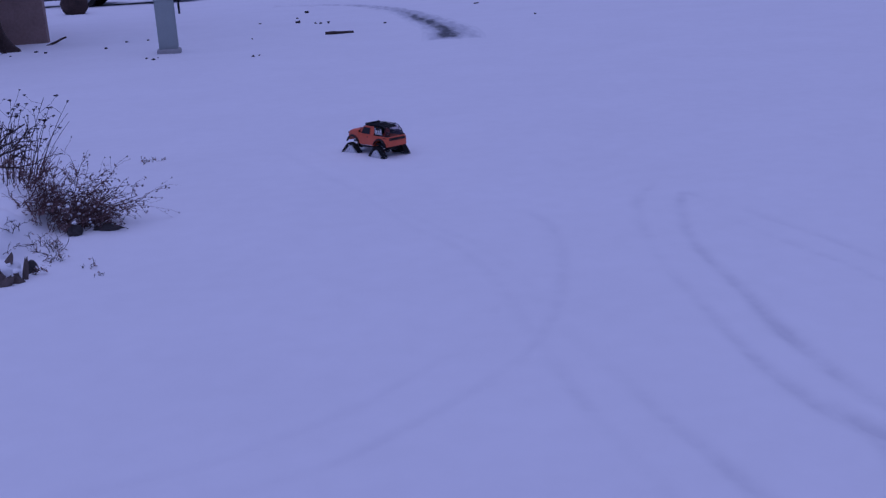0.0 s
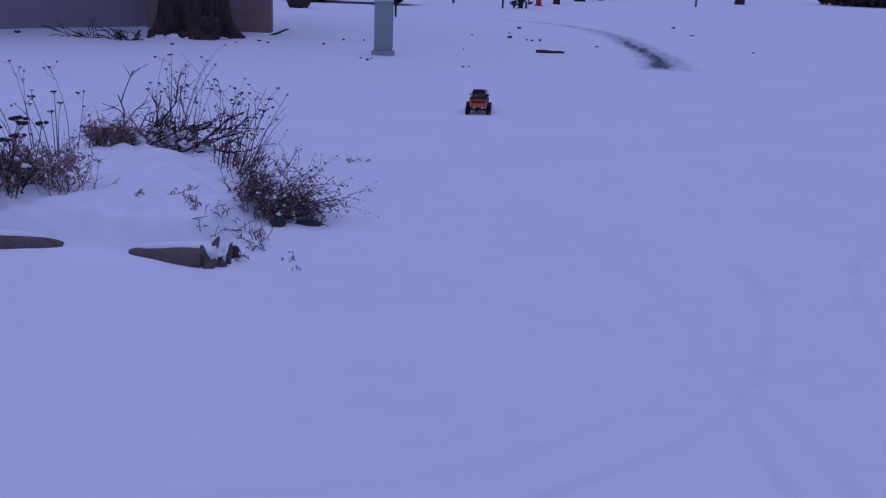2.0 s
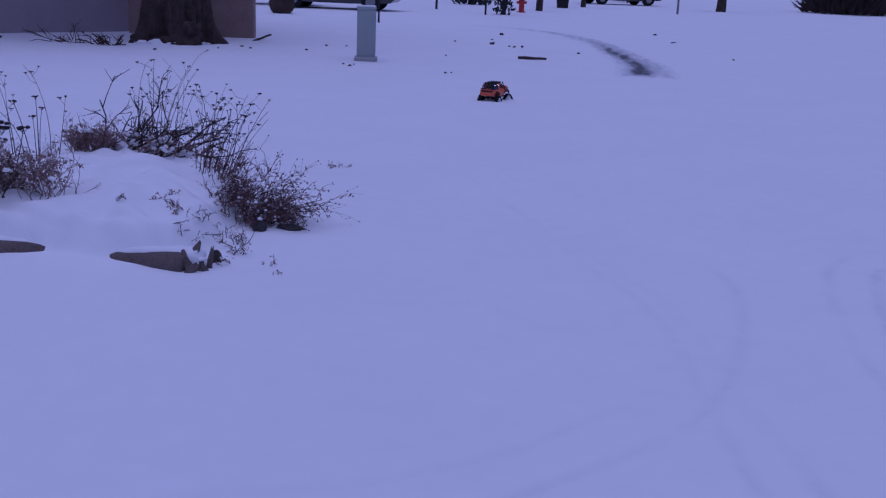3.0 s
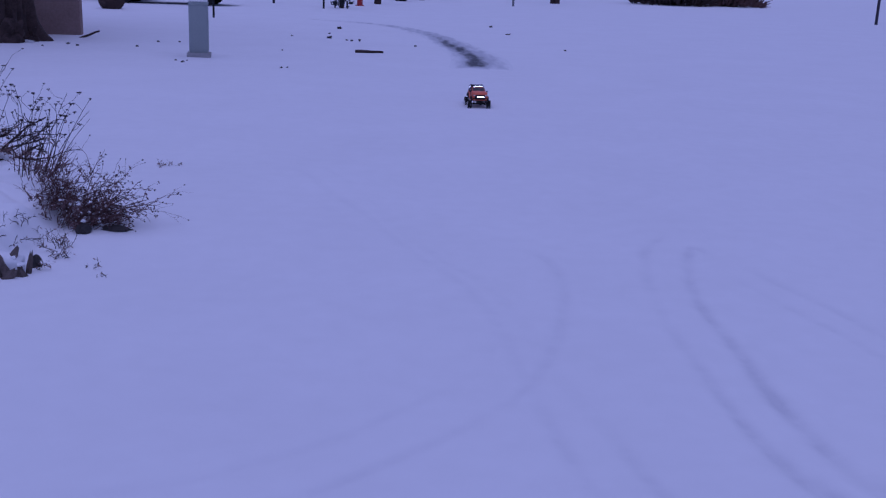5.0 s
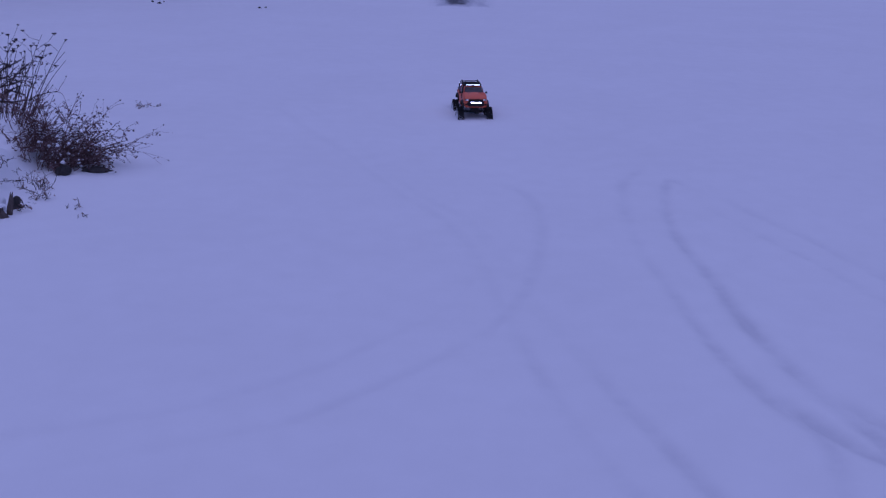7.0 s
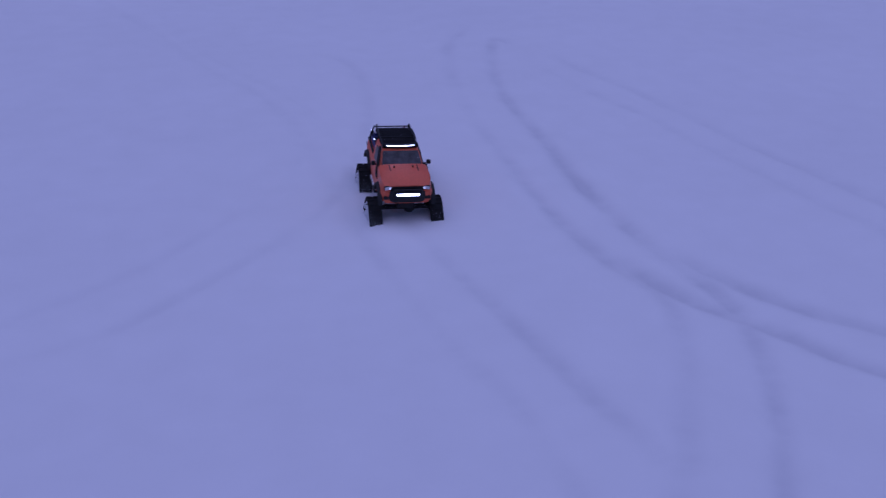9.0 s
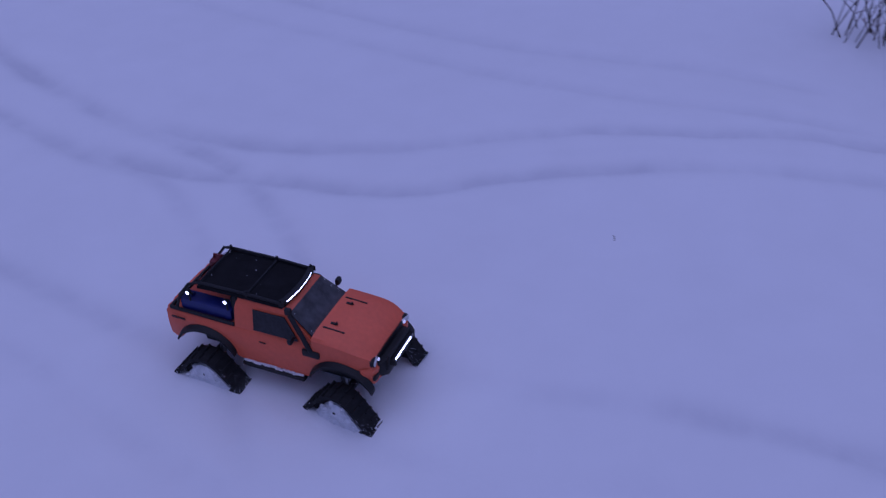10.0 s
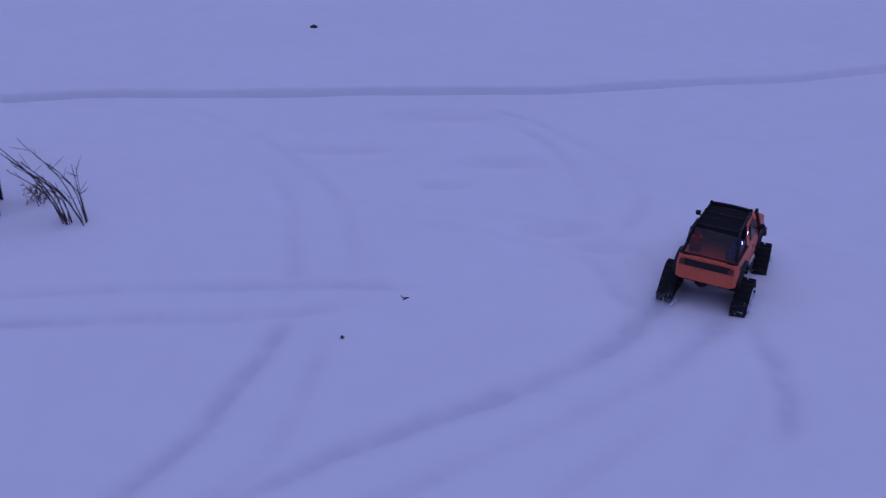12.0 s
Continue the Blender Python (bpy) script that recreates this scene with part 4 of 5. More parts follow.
def build_broken_end(at):
    """Split slabs of a rotten timber end that lean on one another."""
    ob = thing("broken_timber", pose(at[0], at[1], ground_at(*at)), "split rotten timber end in leaning splinters at the bed corner", "timber", "timbers edging the bed")
    rng = random.Random(31)
    for a, b, w, k in (((-0.055, 0.02, -0.02), (0.015, 0.06, 0.125), 0.046, 0), ((-0.01, -0.02, -0.02), (-0.055, 0.01, 0.085), 0.052, 1), ((0.045, 0.0, -0.02), (0.005, 0.03, 0.065), 0.044, 2), ((0.06, 0.06, -0.02), (0.075, 0.08, 0.10), 0.022, 3), ((-0.02, -0.05, -0.02), (0.03, -0.035, 0.035), 0.030, 4)):
        bm = bmesh.new()
        a, b = Vector(a), Vector(b)
        q = (b - a).to_track_quat("Z", "Y").to_matrix() @ Matrix.Rotation(k * 1.1, 3, "Z")
        rings = []
        for i in range(7):
            t = i / 6
            taper = (1 - 0.35 * t) * (0.55 if i == 6 else 1.0)
            rings.append([a.lerp(b, t) + q @ Vector((w * taper * math.cos(c) * rng.uniform(0.75, 1.15), 0.55 * w * taper * math.sin(c) * rng.uniform(0.75, 1.15), rng.uniform(-0.012, 0.018) if i == 6 else 0)) for c in (0.3, 1.2, 2.2, 3.3, 4.2, 5.3)])
        add_loft(bm, rings)
        part("splinter", bm, TIMBER, ob, smooth=False)
    bm = bmesh.new()
    for i in range(3):
        add_lump(bm, (rng.uniform(-0.06, 0.06), rng.uniform(-0.01, 0.07), rng.uniform(0.05, 0.09)), (rng.uniform(0.010, 0.022), rng.uniform(0.01, 0.02), rng.uniform(0.006, 0.011)), 0.6, i, 2)
    part("snow_clump", bm, SNOW, ob, "snow caught between the splinters")["kind"] = "stuff"
    return ob


def stem_curve(rng, base, height, lean, bend, k=6):
    """Points of a bent stem that rises from base."""
    a = rng.uniform(0, 2 * math.pi)
    pts = []
    for i in range(k):
        s = i / (k - 1)
        pts.append(Vector((base[0] + lean[0] * s * height + bend * s * s * math.cos(a), base[1] + lean[1] * s * height + bend * s * s * math.sin(a), base[2] + height * s * (1 - 0.12 * s))))
    return pts


def flower_head(bm, rng, p, r):
    """A flat dead flower cluster."""
    for i in range(7):
        a, d = rng.uniform(0, 6.28), r * math.sqrt(rng.random())
        q = Vector((p.x + d * math.cos(a), p.y + d * math.sin(a), p.z + rng.uniform(0, 0.2 * r)))
        add_rod(bm, p - Vector((0, 0, 0.9 * r)), q, 0.0012, 0.0012, 3)
        add_lump(bm, q, (r * 0.42, r * 0.42, r * 0.25), 0.5, i + r * 99, 1)


def build_plant(name, label, seed, at, stems, height, spread, lean=(0.0, 0.0), thick=0.003, heads=0.0, branch=0, mats=(None, None), bend=0.1, group="dead plants in the bed"):
    """A clump of dead stems, with side twigs and seed heads where it has them."""
    rng = random.Random(seed)
    plant = thing(name, pose(at[0], at[1], ground_at(*at)), label, "dead plant", group)
    stem_mat, head_mat = mats[0] or STEM, mats[1] or HEAD
    bm, bh = bmesh.new(), bmesh.new()
    some = False
    for i in range(stems):
        a, d = rng.uniform(0, 6.28), spread * math.sqrt(rng.random())
        bx, by = d * math.cos(a), d * math.sin(a)
        bz = ground_at(at[0] + bx, at[1] + by) - ground_at(*at) - 0.015
        h = height * rng.uniform(0.55, 1.0)
        ln = (lean[0] + 0.55 * bx / max(spread, 0.01) * rng.uniform(0.1, 0.6), lean[1] + 0.55 * by / max(spread, 0.01) * rng.uniform(0.1, 0.6))
        pts = stem_curve(rng, (bx, by, bz), h, ln, bend * rng.uniform(-1, 1))
        add_tube(bm, pts, thick * rng.uniform(0.7, 1.2), 4, thick * 0.45)
        tips = [pts[-1]]
        for j in range(branch):
            k = rng.randrange(2, 5)
            p = pts[k].lerp(pts[k + 1], rng.random())
            a2, l2 = rng.uniform(0, 6.28), h * rng.uniform(0.14, 0.34)
            q = p + Vector((l2 * 0.6 * math.cos(a2), l2 * 0.6 * math.sin(a2), l2 * rng.uniform(0.15, 0.8)))
            mid = p.lerp(q, 0.5) + Vector((rng.uniform(-1, 1), rng.uniform(-1, 1), rng.uniform(-1, 1))) * l2 * 0.12
            add_tube(bm, [p, mid, q], thick * 0.5, 3, thick * 0.3)
            tips.append(q)
        if heads:
            for q in tips:
                if rng.random() < 0.8:
                    flower_head(bh, rng, q, heads * rng.uniform(0.6, 1.2))
                    some = True
    part("stem", bm, stem_mat, plant, smooth=False)["kind"] = "stuff"
    if some:
        part("seed_head", bh, head_mat, plant, "dark dead seed heads", smooth=False)["kind"] = "stuff"
    else:
        bh.free()
    return plant


def twig(bm, rng, p, d, length, r, depth, droop, tips):
    """A crooked twig with side twigs."""
    pts = [p]
    for k in range(3):
        d = (d + Vector((rng.uniform(-1, 1), rng.uniform(-1, 1), rng.uniform(-0.9, 0.9) - droop)) * 0.32).normalized()
        pts.append(pts[-1] + d * length / 3)
    add_tube(bm, pts, r, 3, r * 0.55)
    if depth == 0:
        tips.append(pts[-1])
        return
    for k in range(rng.choice((2, 3, 3, 4))):
        s = rng.uniform(0.25, 1.0) * 3
        i = min(int(s), 2)
        q = pts[i].lerp(pts[i + 1], s - i)
        e = (d + Vector((rng.uniform(-1, 1), rng.uniform(-1, 1), rng.uniform(-0.5, 1)))).normalized()
        twig(bm, rng, q, e, length * rng.uniform(0.35, 0.6), r * 0.6, depth - 1, droop, tips)


def add_leaf(bm, rng, p, s):
    """A curled dead leaf of two folded halves."""
    a = Vector((rng.uniform(-1, 1), rng.uniform(-1, 1), rng.uniform(-1, 0.6))).normalized()
    b = a.cross(Vector((rng.uniform(-1, 1), rng.uniform(-1, 1), 1))).normalized()
    c = a.cross(b)
    v = [bm.verts.new(p + q * s) for q in (a * 0, a * 0.5 + b * 0.26 + c * 0.16, a + c * rng.uniform(-0.3, 0.3), a * 0.5 - b * 0.26 + c * 0.16, a * 0.5 - c * 0.03)]
    bm.faces.new((v[0], v[4], v[2], v[1]))
    bm.faces.new((v[0], v[3], v[2], v[4]))


def build_shrub(name, label, seed, at, n, length, spread, lean, r, depth=2, droop=0.0, material=None, buds=0.0, flat=0.9, group="dead plants in the bed", leaves=0, leaf=0.03, low=0.6, snow=0, clump=1.0):
    """A bushy tangle of branching dead stems."""
    rng = random.Random(seed)
    z0 = ground_at(*at)
    plant = thing(name, pose(at[0], at[1], z0), label, "dead plant", group)
    bm, tips = bmesh.new(), []
    for i in range(n):
        a, k = rng.uniform(0, 6.2832), spread * math.sqrt(rng.random())
        bx, by = k * math.cos(a), k * math.sin(a) * flat
        p = Vector((bx, by, ground_at(at[0] + bx, at[1] + by) - z0 - 0.01))
        d = Vector((lean[0] + rng.uniform(-0.6, 0.6), lean[1] + rng.uniform(-0.6, 0.6), lean[2])).normalized()
        twig(bm, rng, p, d, length * rng.uniform(0.6, 1.1), r * rng.uniform(0.7, 1.2), depth, droop, tips)
    spots = [v.co.copy() for v in bm.verts]
    part("stem", bm, material or STEM, plant, smooth=False)["kind"] = "stuff"
    if leaves:
        bm = bmesh.new()
        top = max(p.z for p in spots) * low
        spots = [p for p in spots if p.z < top] or spots
        for i in range(leaves):
            p = spots[rng.randrange(len(spots))] + Vector((rng.uniform(-1, 1), rng.uniform(-1, 1), rng.uniform(-1, 1))) * 0.012
            add_leaf(bm, rng, p, leaf * rng.uniform(0.5, 1.3))
        part("dead_leaf", bm, LEAF_RED if material is STEM_RED else LEAF, plant, "curled brown dead leaves", smooth=False)["kind"] = "stuff"
    if snow:
        bm = bmesh.new()
        for i in range(snow):
            p = spots[rng.randrange(len(spots))]
            k = clump * rng.uniform(0.5, 1.3)
            add_lump(bm, p, (0.022 * k, 0.018 * k, 0.013 * k), 0.6, i, 1)
        part("snow_clump", bm, SNOW, plant, "snow lodged among the stems")["kind"] = "stuff"
    if buds:
        bm = bmesh.new()
        for i, q in enumerate(tips):
            if rng.random() < 0.6:
                add_lump(bm, q, [buds * rng.uniform(0.5, 1.2)] * 3, 0.5, i, 1)
        part("seed_head", bm, HEAD, plant, "dark dead seed heads", smooth=False)["kind"] = "stuff"
    return plant


def build_rock(seed, at, s, label="dark rough stone at the bed edge"):
    bm = bmesh.new()
    add_lump(bm, (0, 0, 0), s, 0.6, seed, 3)
    ob = part("stone", bm, STONE)
    ob.matrix_world = pose(at[0], at[1], ground_at(*at) + s[2] * 0.15, 0, 0, seed * 31)
    tagged(ob, label, "stone", "stones edging the bed")


def build_bed():
    build_timber((-1.955, 5.065, 0.052), (-2.42, 5.20, -0.012), 0.070, "weathered round timber half buried in snow", 3)
    build_timber((-2.82, 5.24, -0.022), (-3.9, 4.89, 0.085), 0.082, "weathered round timber half buried in snow", 5)
    build_broken_end((-1.925, 5.06))
    build_rock(4, (-1.87, 5.24), (0.025, 0.03, 0.05))
    build_rock(5, (-1.84, 5.96), (0.034, 0.05, 0.042))
    build_rock(6, (-1.68, 6.06), (0.085, 0.04, 0.020))
    build_shrub("dead_shrub", "low sprawling leafless shrub with reddish twigs", 3, (-1.97, 6.22), 46, 0.36, 0.18, (0.85, 0.05, 0.90), 0.0030, 2, 0.42, STEM_RED, 0.005, leaves=700, leaf=0.024, low=0.75, snow=70, clump=0.45)
    build_shrub("dead_shrub", "low tangle of dark dead stems", 21, (-1.98, 6.20), 110, 0.17, 0.24, (0.35, -0.1, 0.45), 0.0030, 2, 0.12, STEM_RED, leaves=700, leaf=0.028, snow=60, clump=0.6)
    build_plant("dead_goldenrod", "tall thin dead stems with small seed heads", 4, (-2.42, 6.85), 26, 0.64, 0.13, (0.26, 0.0), 0.0029, 0.012, 2, bend=0.16)
    build_plant("dead_aster", "tall dead stems with dark flower heads", 5, (-3.05, 7.45), 13, 0.80, 0.15, (0.10, 0.0), 0.0028, 0.012, 3, bend=0.18)
    build_shrub("dead_brush", "tangle of broken thick brown stems", 6, (-3.10, 7.35), 26, 0.46, 0.40, (0.62, -0.1, 0.40), 0.0090, 2, 0.10, STEM, 0.005, 0.5, leaves=160, leaf=0.03)
    build_shrub("dead_brush", "low mat of brown leaves and stems", 22, (-3.05, 7.25), 60, 0.12, 0.40, (0.05, -0.1, 0.6), 0.0032, 2, 0.0, LEAF, 0.0, 0.4, leaves=500, leaf=0.035, low=0.8, snow=30, clump=1.9)
    build_plant("dead_yarrow", "upright dead stalks with flat dark umbels", 7, (-3.62, 6.75), 4, 0.62, 0.07, (0.0, 0.0), 0.0042, 0.024, 0, bend=0.04)
    build_plant("dead_sedum", "dead stalks with broad flat dark heads capped with snow", 8, (-3.72, 6.10), 16, 0.36, 0.26, (0.0, 0.0), 0.0046, 0.042, 0, bend=0.06)
    build_shrub("dead_grass_clump", "dense brown dead grass clump", 9, (-3.22, 5.78), 90, 0.24, 0.24, (0.0, -0.05, 0.9), 0.0030, 2, 0.0, LEAF, 0.003, leaves=700, leaf=0.032, low=0.8, snow=22)
    build_shrub("dead_grass_clump", "dense brown dead grass clump", 10, (-3.38, 7.0), 90, 0.18, 0.14, (0.0, 0.0, 1.0), 0.0030, 2, 0.0, LEAF, leaves=420, leaf=0.032, low=0.9, snow=8)
    build_shrub("dead_grass_clump", "dense dark dead grass clump", 11, (-3.52, 5.50), 120, 0.26, 0.30, (0.0, 0.0, 1.0), 0.0036, 2, 0.0, STEM, 0.006, leaves=260, leaf=0.034, snow=60, clump=1.4)
    build_shrub("dead_grass_clump", "dense dark dead grass clump", 23, (-4.0, 5.85), 90, 0.30, 0.30, (0.0, 0.0, 1.0), 0.0036, 2, 0.0, STEM, 0.006, leaves=260, leaf=0.034, snow=50)
    build_plant("dead_stalks", "thin arching dead stalks", 12, (-3.95, 6.9), 12, 0.72, 0.4, (-0.1, 0.0), 0.0030, 0.013, 3, bend=0.3)
    build_shrub("dead_grass_clump", "thin dead stems along the bed edge", 24, (-2.20, 6.45), 30, 0.22, 0.16, (0.15, -0.2, 0.8), 0.0026, 2, 0.0, STEM_RED, leaves=220, leaf=0.026)
    build_shrub("dead_weed", "dark dead twigs along the bed edge", 51, (-1.97, 5.48), 26, 0.09, 0.20, (0.3, -0.3, 0.4), 0.0026, 2, 0.1, STEM, 0.0, 1.6, "small weeds", leaves=60, leaf=0.02)
    weeds = [(15, (-1.60, 5.30), 5, 0.05, 0.05, 6), (16, (-1.88, 8.15), 9, 0.06, 0.10, 30), (18, (-2.27, 5.68), 9, 0.05, 0.035, 26), (19, (-1.86, 5.62), 14, 0.09, 0.05, 16), (32, (-2.22, 5.60), 7, 0.045, 0.025, 22),
             (20, (-2.44, 5.86), 7, 0.05, 0.03, 18), (33, (-2.37, 5.95), 6, 0.05, 0.03, 14), (25, (-2.95, 5.9), 3, 0.20, 0.02, 3), (27, (-1.50, 5.12), 4, 0.04, 0.04, 5), (34, (-2.60, 5.66), 4, 0.06, 0.02, 8), (35, (-1.80, 5.42), 8, 0.07, 0.04, 12)]
    for seed, at, n, h, wide, leaves in weeds:
        build_shrub("dead_weed", "small dark dead weed poking through snow", seed, at, n, h, wide, (0.1, 0.0, 0.7), 0.0020, 1, 0.1, STEM, 0.0, 0.9, "small weeds", leaves=leaves, leaf=0.022, low=1.0)


build_bed()


# ---- the stacked planter and its twigs ----
def build_planter(m, s, tall, heap, label):
    """One square tub with a rim, standing on four corner feet, snow heaped inside."""
    tub = thing("planter", m, label, "planter", "stacked planters")
    w0, w1, hh, t = 0.086 * s, 0.096 * s, 0.300 * tall, 0.006
    prof = [(-1.0, 0.0), (-0.94, 0.0), (-0.72, 0.24), (-0.60, 0.36), (0.0, 0.40), (0.60, 0.36), (0.72, 0.24), (0.94, 0.0), (1.0, 0.0)]
    for k in range(4):
        r = Matrix.Rotation(math.pi / 2 * k, 3, "Z")
        bm = bmesh.new()
        for (u0, v0), (u1, v1) in zip(prof, prof[1:]):
            q = []
            for u, v in ((u0, v0), (u1, v1), (u1, 1.0), (u0, 1.0)):
                w = w0 + (w1 - w0) * v
                q.append(r @ Vector((u * w, -w, v * hh)))
            add_slab(bm, q, t)
        bmesh.ops.remove_doubles(bm, verts=bm.verts, dist=0.0004)
        part("side_panel", bm, PLANTER, tub, smooth=False)
        bm = bmesh.new()
        add_box(bm, r @ Vector((0, -w1 + 0.001, hh - 0.012)), (2 * w1 + 0.012, 0.016, 0.026), 0.003, r)
        part("rim", bm, PLANTER, tub)
    bm = bmesh.new()
    rng = random.Random(int(s * 100))
    n = 14
    rings = []
    for k, zz in ((0.94, 0.86), (0.935, 0.985), (0.82, 1.0 + 0.12 * heap), (0.62, 1.0 + 0.5 * heap), (0.36, 1.0 + 0.86 * heap), (0.05, 1.0 + heap)):
        rings.append([(k * w1 * max(-1, min(1, 1.35 * math.cos(6.2832 * i / n))), k * w1 * max(-1, min(1, 1.35 * math.sin(6.2832 * i / n))), hh * (zz + 0.02 * math.sin(3 * i))) for i in range(n)])
    add_loft(bm, rings)
    part("snow_fill", bm, SNOW, tub, "snow heaped in the tub")
    return tub


build_planter(pose(3.715, 1.475, ground_at(3.72, 1.46) - 0.020, -4, 0, 16), 1.0, 1.0, 0.34, "dark plastic planter tub with snow piled on top")
build_planter(pose(3.735, 1.505, ground_at(3.72, 1.46) + 0.283, -3, -1, 18), 0.75, 0.9, 0.1, "smaller dark plastic planter stacked on a snow-filled one")


def build_snow_heap():
    bm = bmesh.new()
    add_lump(bm, (0, 0, 0), (0.086, 0.086, 0.135), 0.12, 3, 3)
    ob = part("snow_heap", bm, SNOW)
    ob.matrix_world = pose(3.72, 1.475, 0.02)
    tagged(ob, "snow drifted under the planter feet", "snow", kind="stuff")


build_snow_heap()
def build_leaning_twigs(seed, at, n, label):
    """Long thin stems that bow over to one side, set with short buds."""
    rng = random.Random(seed)
    z0 = ground_at(*at)
    plant = thing("bare_sapling", pose(at[0], at[1], z0), label, "bare sapling", "bare twigs")
    bm = bmesh.new()
    for i in range(n):
        b = Vector((rng.uniform(-0.03, 0.05), rng.uniform(-0.04, 0.05), -0.01))
        reach = rng.uniform(0.10, 0.27)
        h = 0.03 + reach * rng.uniform(1.15, 1.45)
        e = b + Vector((rng.uniform(-0.08, 0.06), reach, h))
        m = b.lerp(e, 0.45) + Vector((rng.uniform(-0.015, 0.015), -0.022, 0.028))
        pts = [Vector(p) for p in spline([b, m, e], 0.04)]
        add_tube(bm, pts, 0.0031 * rng.uniform(0.6, 1.2), 4, 0.0011)
        for k in range(2, len(pts)):
            for j in range(2):
                d = Vector((rng.uniform(-1, 1), rng.uniform(-0.6, 1), rng.uniform(0, 1.2))).normalized()
                ln = rng.uniform(0.006, 0.016) if rng.random() < 0.8 else rng.uniform(0.03, 0.07)
                add_tube(bm, [pts[k], pts[k] + d * ln * 0.5, pts[k] + d * ln], 0.0011, 3, 0.0007)
    part("stem", bm, STEM, plant, smooth=False)["kind"] = "stuff"
    return plant


build_leaning_twigs(31, (3.60, 1.075), 12, "thin bare leaning twigs rising from snow")
build_plant("bare_sapling", "thin bare upright twigs", 32, (3.59, 1.045), 2, 0.36, 0.008, (0.0, 0.10), 0.0024, 0.0, 4, bend=0.03, group="bare twigs")
build_shrub("bare_sapling", "clump of bare upright budded twigs", 33, (3.60, 1.86), 16, 0.42, 0.10, (0.0, 0.0, 2.6), 0.0028, 2, -0.1, STEM, 0.0, 1.0, "bare twigs")
build_plant("bare_sapling", "dead twigs beside the planter", 34, (3.78, 1.70), 5, 0.20, 0.04, (0.0, 0.25), 0.0020, 0.0, 5, bend=0.04, group="bare twigs")
build_shrub("dead_weed", "low dead weeds round the planter", 36, (3.72, 1.76), 22, 0.08, 0.10, (0.0, 0.0, 0.8), 0.0014, 2, 0.0, STEM_RED, 0.0, 1.0, "small weeds")
build_shrub("dead_weed", "reddish dead weeds beside the planter", 35, (3.80, 1.27), 16, 0.07, 0.06, (0.0, 0.0, 0.9), 0.0016, 2, 0.0, STEM_RED, 0.0, 1.0, "small weeds", leaves=40, leaf=0.012)


# ---- the house wall and the big tree ----
def build_house():
    house = thing("house", pose(-9.5, 24.0, 0), "house with grey siding and a tan corner panel", "house")
    a, b, c, d = Vector((-4.6, -8.1, 0)), Vector((0.1, -2.1, 0)), Vector((-3.4, 2.0, 0)), Vector((-9.0, -4.5, 0))
    # unseen upper walls and roof, raised to block sky and darken the snow
    h = 5.4
    for p, q in ((a, b), (b, c), (c, d), (d, a)):
        bm = bmesh.new()
        nrm = (q - p).cross(Vector((0, 0, 1))).normalized() * 0.12
        add_loft(bm, [[p, q, q - nrm, p - nrm], [v + Vector((0, 0, h)) for v in (p, q, q - nrm, p - nrm)]])
        part("wall", bm, SIDING, house, "grey lap siding", smooth=False)
    bm = bmesh.new()
    add_box(bm, (1.55, -2.35, 2.7), (2.6, 0.25, 5.4), 0.01, Matrix.Rotation(radians(6), 3, "Z"))
    part("corner_panel", bm, TAN, house, "tan rough-faced end panel")
    bm = bmesh.new()
    o = [(-5.1, -8.6, 5.4), (3.1, -2.6, 5.4), (2.8, -1.6, 5.4), (-3.3, 2.6, 5.4), (-9.6, -4.6, 5.4)]
    add_loft(bm, [o, [(x, y, 5.62) for x, y, z in o]])
    part("roof", bm, SNOW, house, "unseen snow-covered roof over the raised walls", smooth=False)


build_house()


